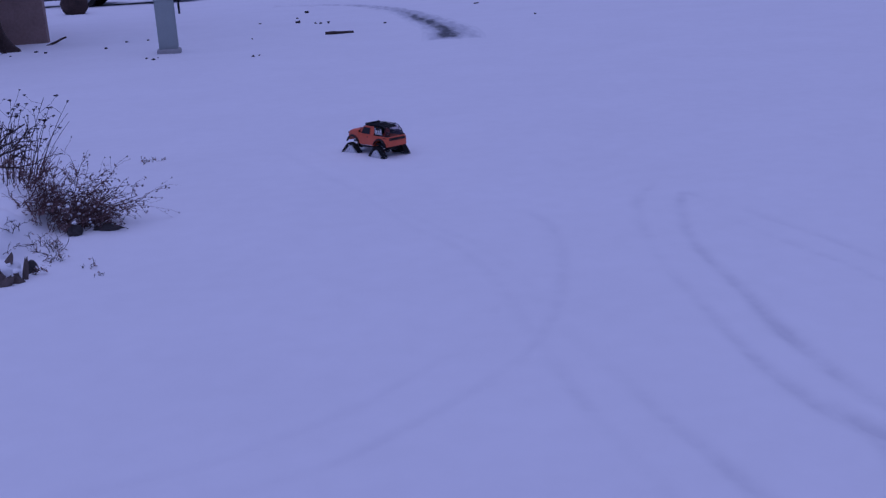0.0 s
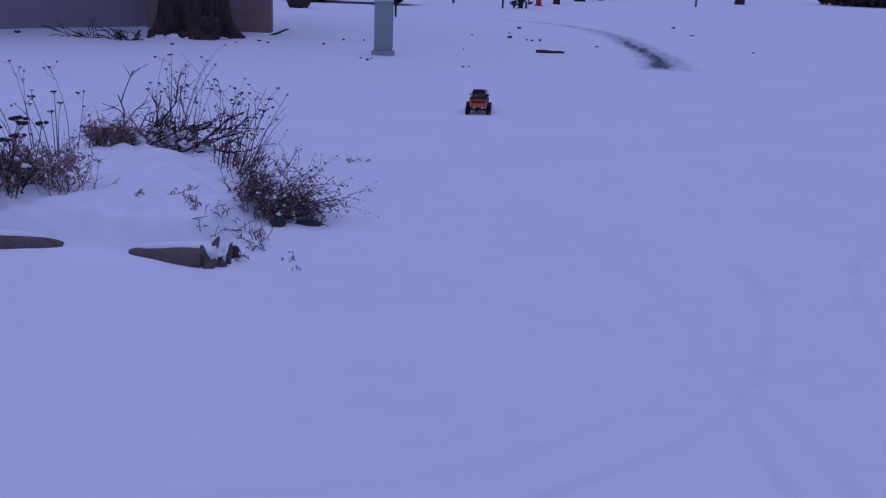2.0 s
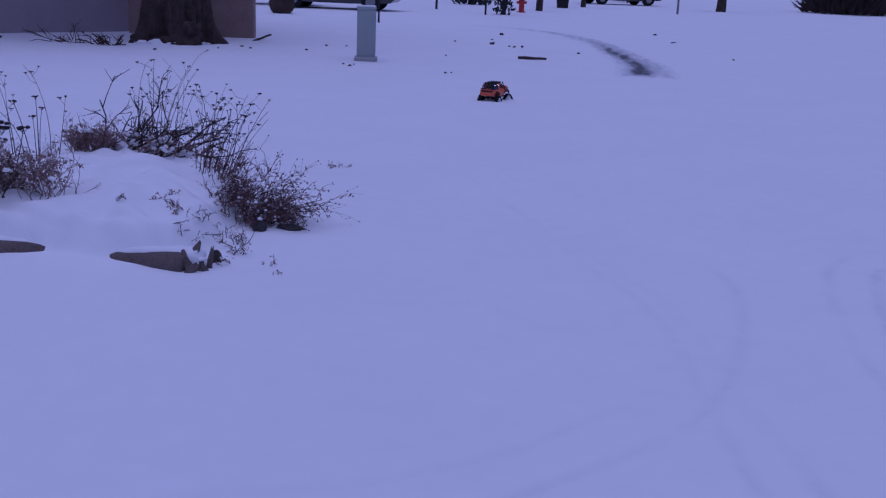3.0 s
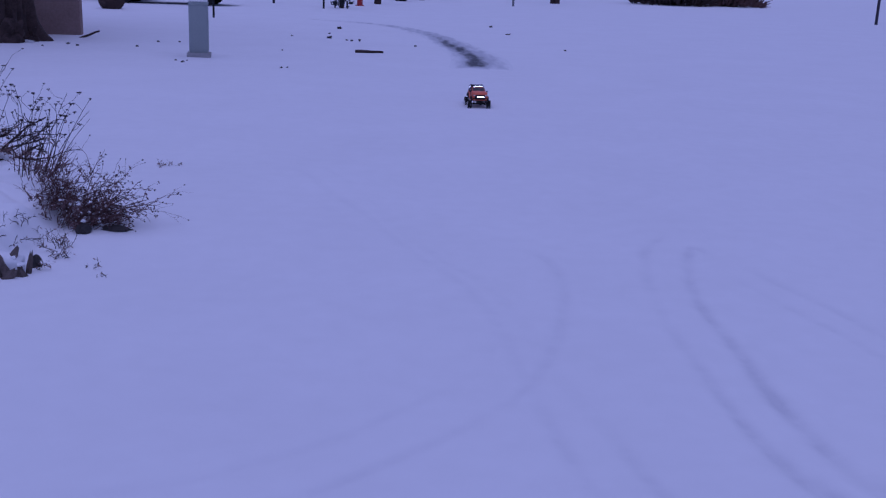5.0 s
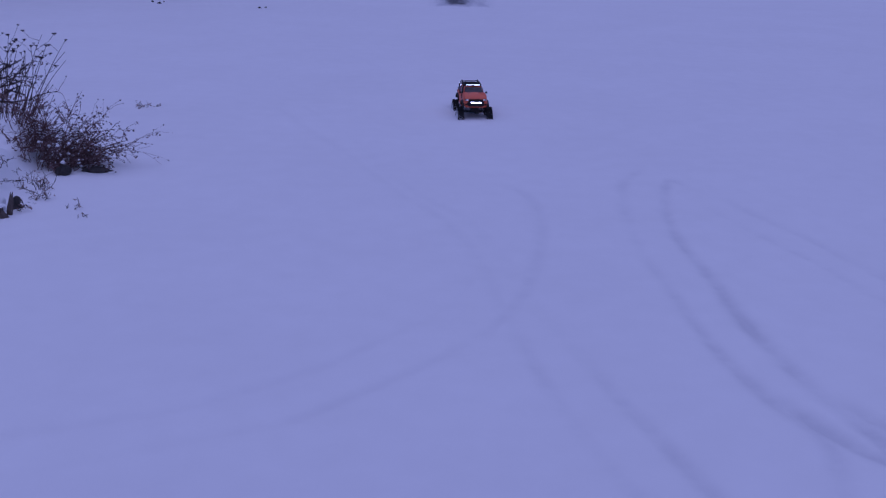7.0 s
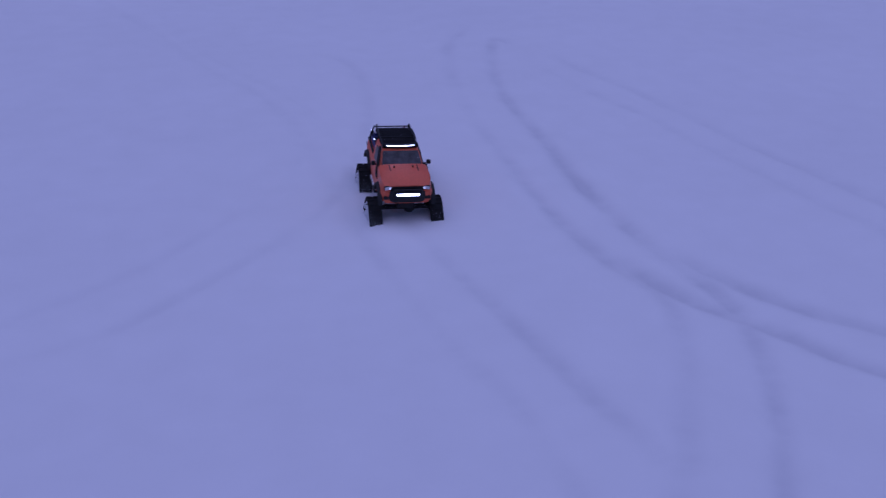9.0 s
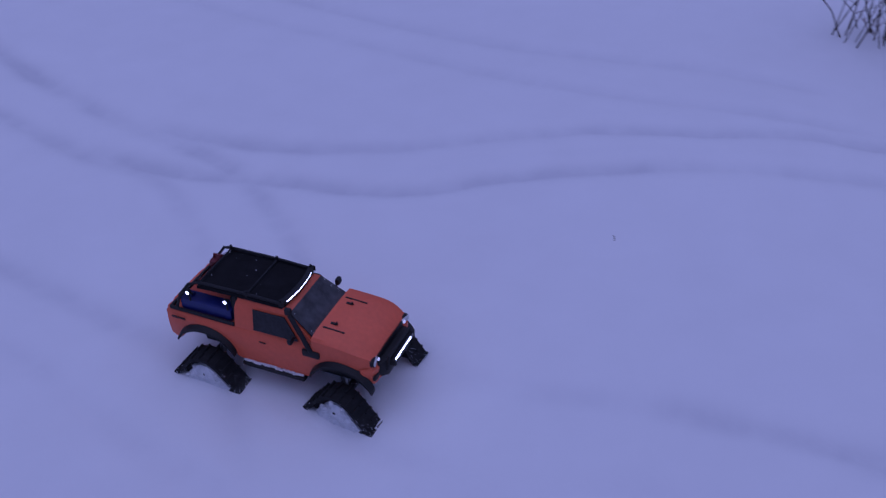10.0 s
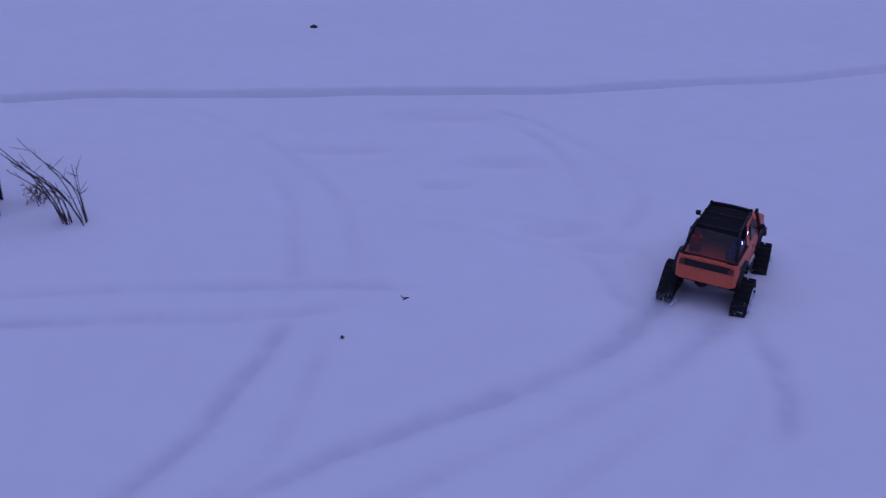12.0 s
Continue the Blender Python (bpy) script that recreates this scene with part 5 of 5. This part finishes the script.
def build_big_tree():
    tree = thing("tree", pose(-7.55, 19.7, 0), "massive tree trunk with flared roots dusted with snow", "tree")
    bm = bmesh.new()
    n = 110
    rings = []
    for z, r, fl in ((-0.1, 0.74, 0.34), (0.05, 0.70, 0.30), (0.10, 0.68, 0.26), (0.15, 0.66, 0.22), (0.25, 0.64, 0.17), (0.35, 0.62, 0.13), (0.5, 0.605, 0.10), (0.7, 0.59, 0.08), (0.95, 0.58, 0.06), (1.2, 0.57, 0.05), (1.6, 0.555, 0.045), (2.2, 0.54, 0.04), (3.4, 0.50, 0.04), (4.5, 0.52, 0.05)):
        ring = []
        for i in range(n):
            a = 6.2832 * i / n
            k = 1 + fl * math.sin(5 * a + 0.7) + 0.06 * math.sin(9 * a + z) + 0.045 * math.sin(17 * a + 3 * z) + 0.03 * math.sin(31 * a + 2 * math.sin(4 * z)) + 0.09 * noise.noise(Vector((9 * math.cos(a), 9 * math.sin(a), z * 1.3))) + 0.02 * noise.noise(Vector((30 * math.cos(a), 30 * math.sin(a), z * 5)))
            ring.append((r * k * math.cos(a), r * k * math.sin(a), z))
        rings.append(ring)
    add_loft(bm, rings)
    part("trunk", bm, BARK, tree)
    rng = random.Random(2)
    for i in range(5):
        a = 6.2832 * i / 5 + 0.3
        bm = bmesh.new()
        p = Vector((0.2 * math.cos(a), 0.2 * math.sin(a), 4.3))
        pts = [p]
        for k in range(4):
            p = p + Vector((math.cos(a) * 0.7 + rng.uniform(-0.2, 0.2), math.sin(a) * 0.7 + rng.uniform(-0.2, 0.2), rng.uniform(0.6, 1.1)))
            pts.append(p)
        add_tube(bm, pts, 0.24, 8, 0.05)
        for k in range(1, 5):
            for j in range(3):
                e = pts[k] + Vector((rng.uniform(-1, 1), rng.uniform(-1, 1), rng.uniform(0.2, 1.0)))
                add_tube(bm, [pts[k], pts[k].lerp(e, 0.5) + Vector((0, 0, 0.1)), e], 0.05, 5, 0.012)
        part("limb", bm, BARK, tree)
    bm = bmesh.new()
    add_lump(bm, (0.50, -0.62, 0.16), (0.20, 0.18, 0.24), 0.9, 4, 4)
    for i in range(9):
        a = 3.5 + 0.32 * i
        add_lump(bm, (0.72 * math.cos(a), 0.72 * math.sin(a), 0.02), (rng.uniform(0.08, 0.16), rng.uniform(0.08, 0.14), rng.uniform(0.08, 0.2)), 0.9, i, 3)
    part("burl", bm, BARK, tree, "rounded root burl")
    bm = bmesh.new()
    for i in range(14):
        a = rng.uniform(3.6, 6.0)
        r = rng.uniform(0.72, 0.86)
        add_lump(bm, (r * math.cos(a), r * math.sin(a), rng.uniform(-0.03, 0.06)), (0.13, 0.05, rng.uniform(0.03, 0.07)), 0.5, i, 2)
    part("snow_patch", bm, SNOW, tree)["kind"] = "stuff"


build_big_tree()


def build_pedestal():
    box = thing("utility_pedestal", pose(-3.50, 17.70, 0, 0, 0, 8), "grey-green metal utility cabinet on a pale base", "utility box")
    bm = bmesh.new()
    add_box(bm, (0, 0, 0.47), (0.30, 0.26, 0.80), 0.012)
    part("cabinet", bm, GREEN_BOX, box)
    bm = bmesh.new()
    add_box(bm, (0, 0, 0.885), (0.32, 0.28, 0.05), 0.012)
    lid = part("lid", bm, GREEN_BOX, box)
    bm = bmesh.new()
    add_box(bm, (0, 0, 0.918), (0.30, 0.26, 0.022), 0.009)
    part("snow_cap", bm, SNOW, lid)
    bm = bmesh.new()
    add_box(bm, (0, -0.01, 0.04), (0.38, 0.34, 0.10), 0.02)
    part("base", bm, CONCRETE, box)
    bm = bmesh.new()
    add_box(bm, (0.153, 0, 0.48), (0.006, 0.22, 0.7), 0.002)
    part("door", bm, GREEN_BOX, box)


build_pedestal()


# ---- clutter on the snow ----
def build_clod(seed, x, y, r):
    bm = bmesh.new()
    add_lump(bm, (0, 0, r * 0.3), (r * 1.05, r * 0.75, r * 0.5), 0.9, seed, 2)
    ob = part("clod", bm, STONE)
    ob.matrix_world = pose(x, y, ground_at(x, y), 0, 0, seed * 47)
    tagged(ob, "small dark clod lying on the snow", "clod", "dark clods")


CLODS = [(-1.77, 23.06, 0.055), (-1.84, 26.9, 0.06), (-1.38, 22.6, 0.03), (-1.26, 22.4, 0.035), (-1.12, 22.8, 0.03), (-1.1, 22.4, 0.025),
         (0.07, 21.7, 0.035), (-2.63, 23.5, 0.03), (2.17, 29.9, 0.05), (3.17, 21.95, 0.035), (-1.9, 24.6, 0.03), (-4.82, 20.45, 0.03), (-4.89, 19.15, 0.028), (-4.46, 20.65, 0.026), (-2.36, 19.57, 0.022), (-10.6, 18.7, 0.06),
         (-6.15, 19.3, 0.03), (-5.9, 19.0, 0.035), (-6.4, 18.7, 0.025), (-3.71, 16.89, 0.022), (-3.54, 16.59, 0.028), (-3.53, 16.87, 0.018), (-1.98, 16.32, 0.026), (-1.90, 16.44, 0.018), (2.77, 0.12, 0.006), (6.8, 0.53, 0.02), (3.49, 1.44, 0.006), (-7.2, 17.7, 0.03)]
for k, (x, y, r) in enumerate(CLODS):
    build_clod(k, x, y, r)


def build_stick(x, y, turn, length, r, label, tilt=0):
    bm = bmesh.new()
    rng = random.Random(int(length * 100))
    pts = [(-length / 2 + length * i / 5, rng.uniform(-0.012, 0.012), r * 0.7 + rng.uniform(-0.2, 0.4) * r) for i in range(6)]
    add_tube(bm, pts, r, 7, r * 0.6)
    ob = part("fallen_stick", bm, STEM)
    ob.matrix_world = pose(x, y, ground_at(x, y), 0, tilt, turn)
    tagged(ob, label, "stick", "fallen sticks")


build_stick(-0.78, 19.75, 4, 0.52, 0.035, "dark fallen branch lying on snow")
build_stick(-6.33, 21.0, 50, 0.62, 0.03, "dark fallen branch lying on snow", -17)
build_stick(2.4, 26.7, 60, 0.3, 0.015, "short dark twig on snow")
build_stick(3.03, -0.05, 30, 0.028, 0.002, "short dark twig on snow")
build_stick(2.073, 1.67, 80, 0.024, 0.0013, "short dark twig on snow", -40)
build_shrub("fallen_branch", "bare fallen branch against the wall", 41, (-8.9, 18.6), 12, 0.7, 0.35, (-0.9, 0.0, -0.12), 0.013, 2, 0.12, STEM, 0.0, 0.4, "fallen branches")
build_shrub("fallen_branch", "dark leaf litter at the tree foot", 42, (-8.4, 18.4), 14, 0.35, 0.30, (0.3, 0.0, 0.2), 0.014, 2, 0.1, STEM, 0.0, 0.3, "fallen branches")


# ---- far street ----
def build_car(m, paint, label, length=4.5):
    car = thing("car", m, label, "car", "parked cars")
    L = length / 2
    bm = bmesh.new()
    prof = [(-L, 0.45, 0.75), (-L + 0.1, 0.30, 0.95), (-L + 0.7, 0.26, 1.02), (-0.6, 0.24, 1.0), (0.7, 0.24, 0.98), (L - 0.9, 0.26, 0.90), (L - 0.15, 0.30, 0.78), (L, 0.42, 0.62)]
    add_loft(bm, [[(x, -0.86, z0), (x, -0.9, (z0 + z1) / 2), (x, -0.82, z1), (x, 0.82, z1), (x, 0.9, (z0 + z1) / 2), (x, 0.86, z0)] for x, z0, z1 in prof])
    part("body", bm, paint, car)
    bm = bmesh.new()
    add_loft(bm, [[(x, -w, z) for x, w in ((-L + 0.7, k), (0.9, k))] + [(0.9, k, z), (-L + 0.7, k, z)] if z < 1.1 else [(-L + 1.2, -k, z), (0.15, -k, z), (0.15, k, z), (-L + 1.2, k, z)] for z, k in ((0.98, 0.78), (1.45, 0.62)) for w in (k,)])
    cabin = part("cabin", bm, WINDOW, car, "dark glazed cabin")
    bm = bmesh.new()
    add_box(bm, (-L / 2 + 0.68 - 0.6, 0, 1.48), (1.5, 1.2, 0.10), 0.04)
    part("snow_cover", bm, SNOW, cabin, "snow on the roof")
    bm = bmesh.new()
    add_box(bm, (L - 0.75, 0, 0.935), (0.9, 1.4, 0.05), 0.02)
    add_box(bm, (L + 0.02, 0, 0.50), (0.10, 1.5, 0.05), 0.02)
    part("snow_ledge", bm, SNOW, car)
    for x in (-L + 0.85, L - 0.85):
        for y in (-0.80, 0.80):
            bm = bmesh.new()
            add_rod(bm, (x, y - 0.10, 0.33), (x, y + 0.10, 0.33), 0.33, 0.33, 20)
            tyre = part("wheel", bm, RUBBER, car)
            bm = bmesh.new()
            s = 1 if y > 0 else -1
            add_rod(bm, (x, y + s * 0.09, 0.33), (x, y + s * 0.112, 0.33), 0.19, 0.17, 14)
            part("rim", bm, METAL, tyre)
    return car


build_car(pose(-8.6, 38.3, 0, 0, 0, 0), CARDARK, "dark parked car with snow on its bumper")
build_car(pose(2.3, 60.0, 0, 0, 0, 205), CARDARK, "dark parked car with snow on its bonnet")
build_car(pose(-11.8, 39.6, 0, 0, 0, 20), CARGREY, "grey parked car half hidden behind the house")
build_car(pose(44.0, 126.0, 0, 0, 0, 3), CARDARK, "dark parked car far across the street")


def build_stump():
    """A thick dark boulder-like stump, snow at its foot."""
    bm = bmesh.new()
    add_lump(bm, (0, 0, 0.35), (0.38, 0.38, 0.44), 0.25, 8, 3)
    ob = part("tree_stump", bm, BARK)
    ob.matrix_world = pose(-9.1, 32.8, 0)
    tagged(ob, "dark round stump standing in snow", "stump")


build_stump()


def build_post(name, x, y, h, r, material, label, category, cap=False):
    post = thing(name, pose(x, y, 0), label, category)
    bm = bmesh.new()
    add_rod(bm, (0, 0, -0.05), (0, 0, h), r, r * 0.9, 10)
    part("shaft", bm, material, post)
    bm = bmesh.new()
    add_box(bm, (0, 0, h + 0.015), (2.4 * r, 2.4 * r, 0.03), 0.008)
    part("cap", bm, SNOW if cap else material, post)
    return post


def build_mailbox():
    box = thing("mailbox", pose(-5.4, 41.7, 0, 0, 0, 10), "dark mailbox on a post with snow on top", "mailbox")
    bm = bmesh.new()
    add_box(bm, (0, 0, 0.5), (0.09, 0.09, 1.05), 0.01)
    part("post", bm, FENCE, box)
    bm = bmesh.new()
    add_box(bm, (0, 0, 1.12), (0.22, 0.5, 0.22), 0.05)
    case = part("case", bm, BLACK, box)
    bm = bmesh.new()
    add_box(bm, (0, 0, 1.245), (0.2, 0.46, 0.05), 0.02)
    part("snow_cap", bm, SNOW, case)


def build_hydrant():
    hyd = thing("fire_hydrant", pose(-2.12, 42.3, 0), "red fire hydrant standing in snow", "fire hydrant")
    bm = bmesh.new()
    add_rod(bm, (0, 0, -0.02), (0, 0, 0.05), 0.17, 0.17, 12)
    add_rod(bm, (0, 0, 0.05), (0, 0, 0.52), 0.11, 0.105, 12)
    part("barrel", bm, HYDRANT, hyd)
    bm = bmesh.new()
    add_rod(bm, (0, 0, 0.52), (0, 0, 0.55), 0.15, 0.15, 12)
    add_lump(bm, (0, 0, 0.56), (0.11, 0.11, 0.10), 0.0, 0, 2)
    part("bonnet", bm, HYDRANT, hyd)
    for s in (1, -1):
        bm = bmesh.new()
        add_rod(bm, (s * 0.08, 0, 0.40), (s * 0.2, 0, 0.40), 0.055, 0.055, 10)
        part("nozzle", bm, HYDRANT, hyd)


def build_bare_tree(x, y, r, h, seed, label):
    tree = thing("bare_tree", pose(x, y, 0), label, "tree", "bare street trees")
    rng = random.Random(seed)
    bm = bmesh.new()
    add_tube(bm, [(0, 0, -0.1), (0.02, 0, 0.5), (0, 0.03, 1.2), (0.05, 0, h * 0.55)], r, 10, r * 0.6)
    part("trunk", bm, BARK, tree)
    for i in range(6):
        a = 6.28 * i / 6 + rng.random()
        z = 0.75 + 0.12 * i * h / 6 if i else 0.6
        bm = bmesh.new()
        p = Vector((0, 0, z))
        q = p + Vector((math.cos(a) * 0.6, math.sin(a) * 0.6, 0.9))
        e = q + Vector((math.cos(a) * 0.5, math.sin(a) * 0.5, 1.2))
        add_tube(bm, [p, q, e], r * 0.45, 6, 0.01)
        for j in range(8):
            f = q.lerp(e, rng.random())
            g = f + Vector((rng.uniform(-0.5, 0.5), rng.uniform(-0.5, 0.5), rng.uniform(0.2, 0.8)))
            add_tube(bm, [f, f.lerp(g, 0.5), g], 0.012, 4, 0.004)
        part("limb", bm, BARK, tree)
    return tree


build_mailbox()
build_hydrant()
build_post("sign_post", -3.22, 38.6, 2.0, 0.035, BLACK, "thin dark sign post", "post")
build_post("marker_post", 4.45, 48.3, 1.6, 0.05, GALV, "grey galvanised post standing in snow", "post")
build_post("marker_post", 18.4, 42.25, 1.6, 0.06, FENCE, "dark post standing in snow", "post", True)
build_post("stake", -5.53, 29.96, 1.2, 0.03, BLACK, "thin dark stake behind the cabinet", "stake")
build_bare_tree(-1.52, 45.0, 0.16, 4.5, 3, "dark forked bare tree edged with snow")
build_bare_tree(7.13, 54.6, 0.26, 6.0, 4, "dark forked bare tree")
build_bare_tree(0.35, 52.5, 0.14, 4.5, 5, "slim dark bare tree")


def build_bin():
    b = thing("waste_bin", pose(-0.62, 50.1, 0, 0, 0, 5), "dark square waste bin with snowy rim", "bin")
    bm = bmesh.new()
    add_loft(bm, [[(-k, -k, z), (k, -k, z), (k, k, z), (-k, k, z)] for k, z in ((0.24, 0.02), (0.29, 0.62))])
    part("tub", bm, BLACK, b, smooth=False)
    bm = bmesh.new()
    add_box(bm, (0, 0, 0.65), (0.64, 0.64, 0.07), 0.02)
    part("lid", bm, BLACK, b)
    bm = bmesh.new()
    add_box(bm, (0, 0, 0.71), (0.6, 0.6, 0.06), 0.025)
    part("snow_cap", bm, SNOW, b)


build_bin()


def build_evergreen(x, y, r, h, seed, label, name="evergreen_shrub", material=None, n=500):
    """A dense shrub of many small sprays round a stem."""
    sh = thing(name, pose(x, y, 0), label, "shrub", "far shrubs")
    rng = random.Random(seed)
    bm = bmesh.new()
    add_tube(bm, [(0, 0, -0.05), (0, 0.02, h * 0.5), (0, 0, h * 0.9)], 0.10 * r / 0.4, 7, 0.02)
    part("trunk", bm, BARK, sh)
    bm = bmesh.new()
    thick = min(0.03 * r / 0.4, 0.045)
    for i in range(n):
        z = h * rng.random() ** 1.1
        k = r * (1 - 0.75 * z / h) * math.sqrt(rng.random())
        a = rng.uniform(0, 6.2832)
        p = Vector((k * math.cos(a), k * math.sin(a), 0.02 + z))
        e = p + Vector((math.cos(a) * rng.uniform(0.05, 0.3) * r, math.sin(a) * rng.uniform(0.05, 0.3) * r, rng.uniform(-0.02, 0.25) * r + 0.03))
        add_tube(bm, [p, p.lerp(e, 0.5) + Vector((0, 0, 0.03)), e], thick, 4, 0.008)
    part("crown", bm, material or HEDGE, sh, smooth=False)["kind"] = "stuff"
    return sh


build_evergreen(-2.62, 39.3, 0.38, 2.2, 3, "dark narrow evergreen shrub")
build_evergreen(-4.75, 49.5, 0.9, 1.1, 9, "dark rounded shrub at the street")
build_evergreen(14.5, 60.5, 2.3, 3.2, 4, "large dark leafless shrub thicket with snow at its foot", "brush_thicket", STEM, 5000)
build_evergreen(18.2, 62.3, 2.2, 1.1, 5, "low bare brush caught with snow", "brush_thicket", STEM_RED, 1500)


def build_fence(a, b, n, h, label):
    """A dark board fence with a snowy top."""
    a, b = Vector(a), Vector(b)
    fence = thing("board_fence", Matrix.Translation(a), label, "fence", "far fences")
    d = b - a
    rot = Matrix.Rotation(math.atan2(d.y, d.x), 3, "Z")
    bm = bmesh.new()
    add_box(bm, (0, 0, h / 2), (d.length / n * 0.93, 0.06, h), 0.0)
    me = finish(bm, False)
    me.materials.append(FENCE)
    for i in range(n):
        ob = new("board", me)
        ob.parent = fence
        ob.matrix_local = Matrix.LocRotScale(d * ((i + 0.5) / n), rot.to_quaternion(), None)
    bm = bmesh.new()
    add_box(bm, d / 2 + Vector((0, 0, h + 0.02)), (d.length, 0.10, 0.05), 0.02, rot)
    part("snow_cap", bm, SNOW, fence)
    return fence


build_fence((-14.0, 54.0, 0), (-5.9, 55.5, 0), 40, 1.4, "long dark board fence at the street")
build_fence((3.0, 64.5, 0), (4.6, 84.0, 0), 50, 1.4, "long dark board fence running away from the street")


# ---- the drive ----
# seconds, place on the ground, heading in degrees from +x to the left, nose dip, lean to the right
DRIVE = [
    (0, -0.102, 7.955, 128.4, 0, 0),
    (0.2, -0.357, 8.311, 132.1, 0, 0),
    (0.4, -0.611, 8.620, 131.7, 0, 0),
    (0.7, -0.884, 9.098, 105.0, 0, 0),
    (1, -1.115, 9.729, 104.4, 0, 0),
    (1.5, -1.278, 10.599, 101.2, 0, 0),
    (2, -1.225, 11.406, 94.6, 0, 0),
    (2.5, -1.114, 12.143, 86.7, 0, 0),
    (2.7, -1.073, 12.568, 82.0, 0, 0),
    (3.2, -0.860, 13.420, 62.0, 0, 0),
    (3.7, -0.300, 14.000, 18.0, 0, 0),
    (4.1, 0.300, 13.830, -30.0, 0, 0),
    (4.5, 0.790, 13.200, -70.0, 0, 0),
    (5, 0.816, 12.520, -86.0, 0, 0),
    (5.5, 0.813, 11.576, -90.8, 0, 0),
    (6.5, 0.621, 9.129, -88.8, 0, 0),
    (7, 0.684, 8.118, -86.9, 0, 0),
    (8.8, 0.819, 4.052, -97.3, 1, -1),
    (9, 0.750, 3.751, -92.4, 1.4, -2),
    (9.2, 0.769, 3.292, -92.4, 1.6, -2.6),
    (9.5, 0.844, 2.666, -78.5, 1.6, -0.4),
    (9.8, 1.067, 2.190, -69.4, -0.5, 1.1),
    (10, 1.238, 1.875, -67.0, 0, 1.8),
    (10.2, 1.417, 1.554, -64.4, 0.5, 2.2),
    (10.5, 1.626, 1.012, -66.9, 0.6, 0.7),
    (10.6, 1.691, 0.845, -66.6, 0.7, 0.1),
    (10.8, 1.849, 0.520, -64.5, 1.6, 1.0),
    (11, 2.017, 0.187, -60.2, 2.5, 1.9),
    (11.3, 2.309, -0.265, -56.1, 1.4, -3.5),
    (11.5, 2.533, -0.540, -52.5, 1.8, -1.9),
    (11.8, 2.892, -0.862, -37.5, 1.4, 1.0),
    (12, 3.221, -1.048, -26.7, 1.1, 2.6),
]
STEER = [(0, 14), (0.5, 6), (1.0, -10), (1.5, -6), (2.0, -8), (2.7, -14), (3.3, -24), (4.2, -24), (4.8, -12), (5.5, 0), (9.0, 2), (9.5, 3), (10.0, -6), (10.5, -8), (11.0, 4), (11.5, 6), (12.0, 6)]


def motions():
    walk(TRUCK, [(t, pose(x, y, -0.006, lean, dip, h)) for t, x, y, h, dip, lean in DRIVE])
    for unit in TRACK_UNITS[:2]:
        p = unit.location.copy()
        walk(unit, [(t, pose(p.x, p.y, p.z, 0, 0, a)) for t, a in STEER])


motions()
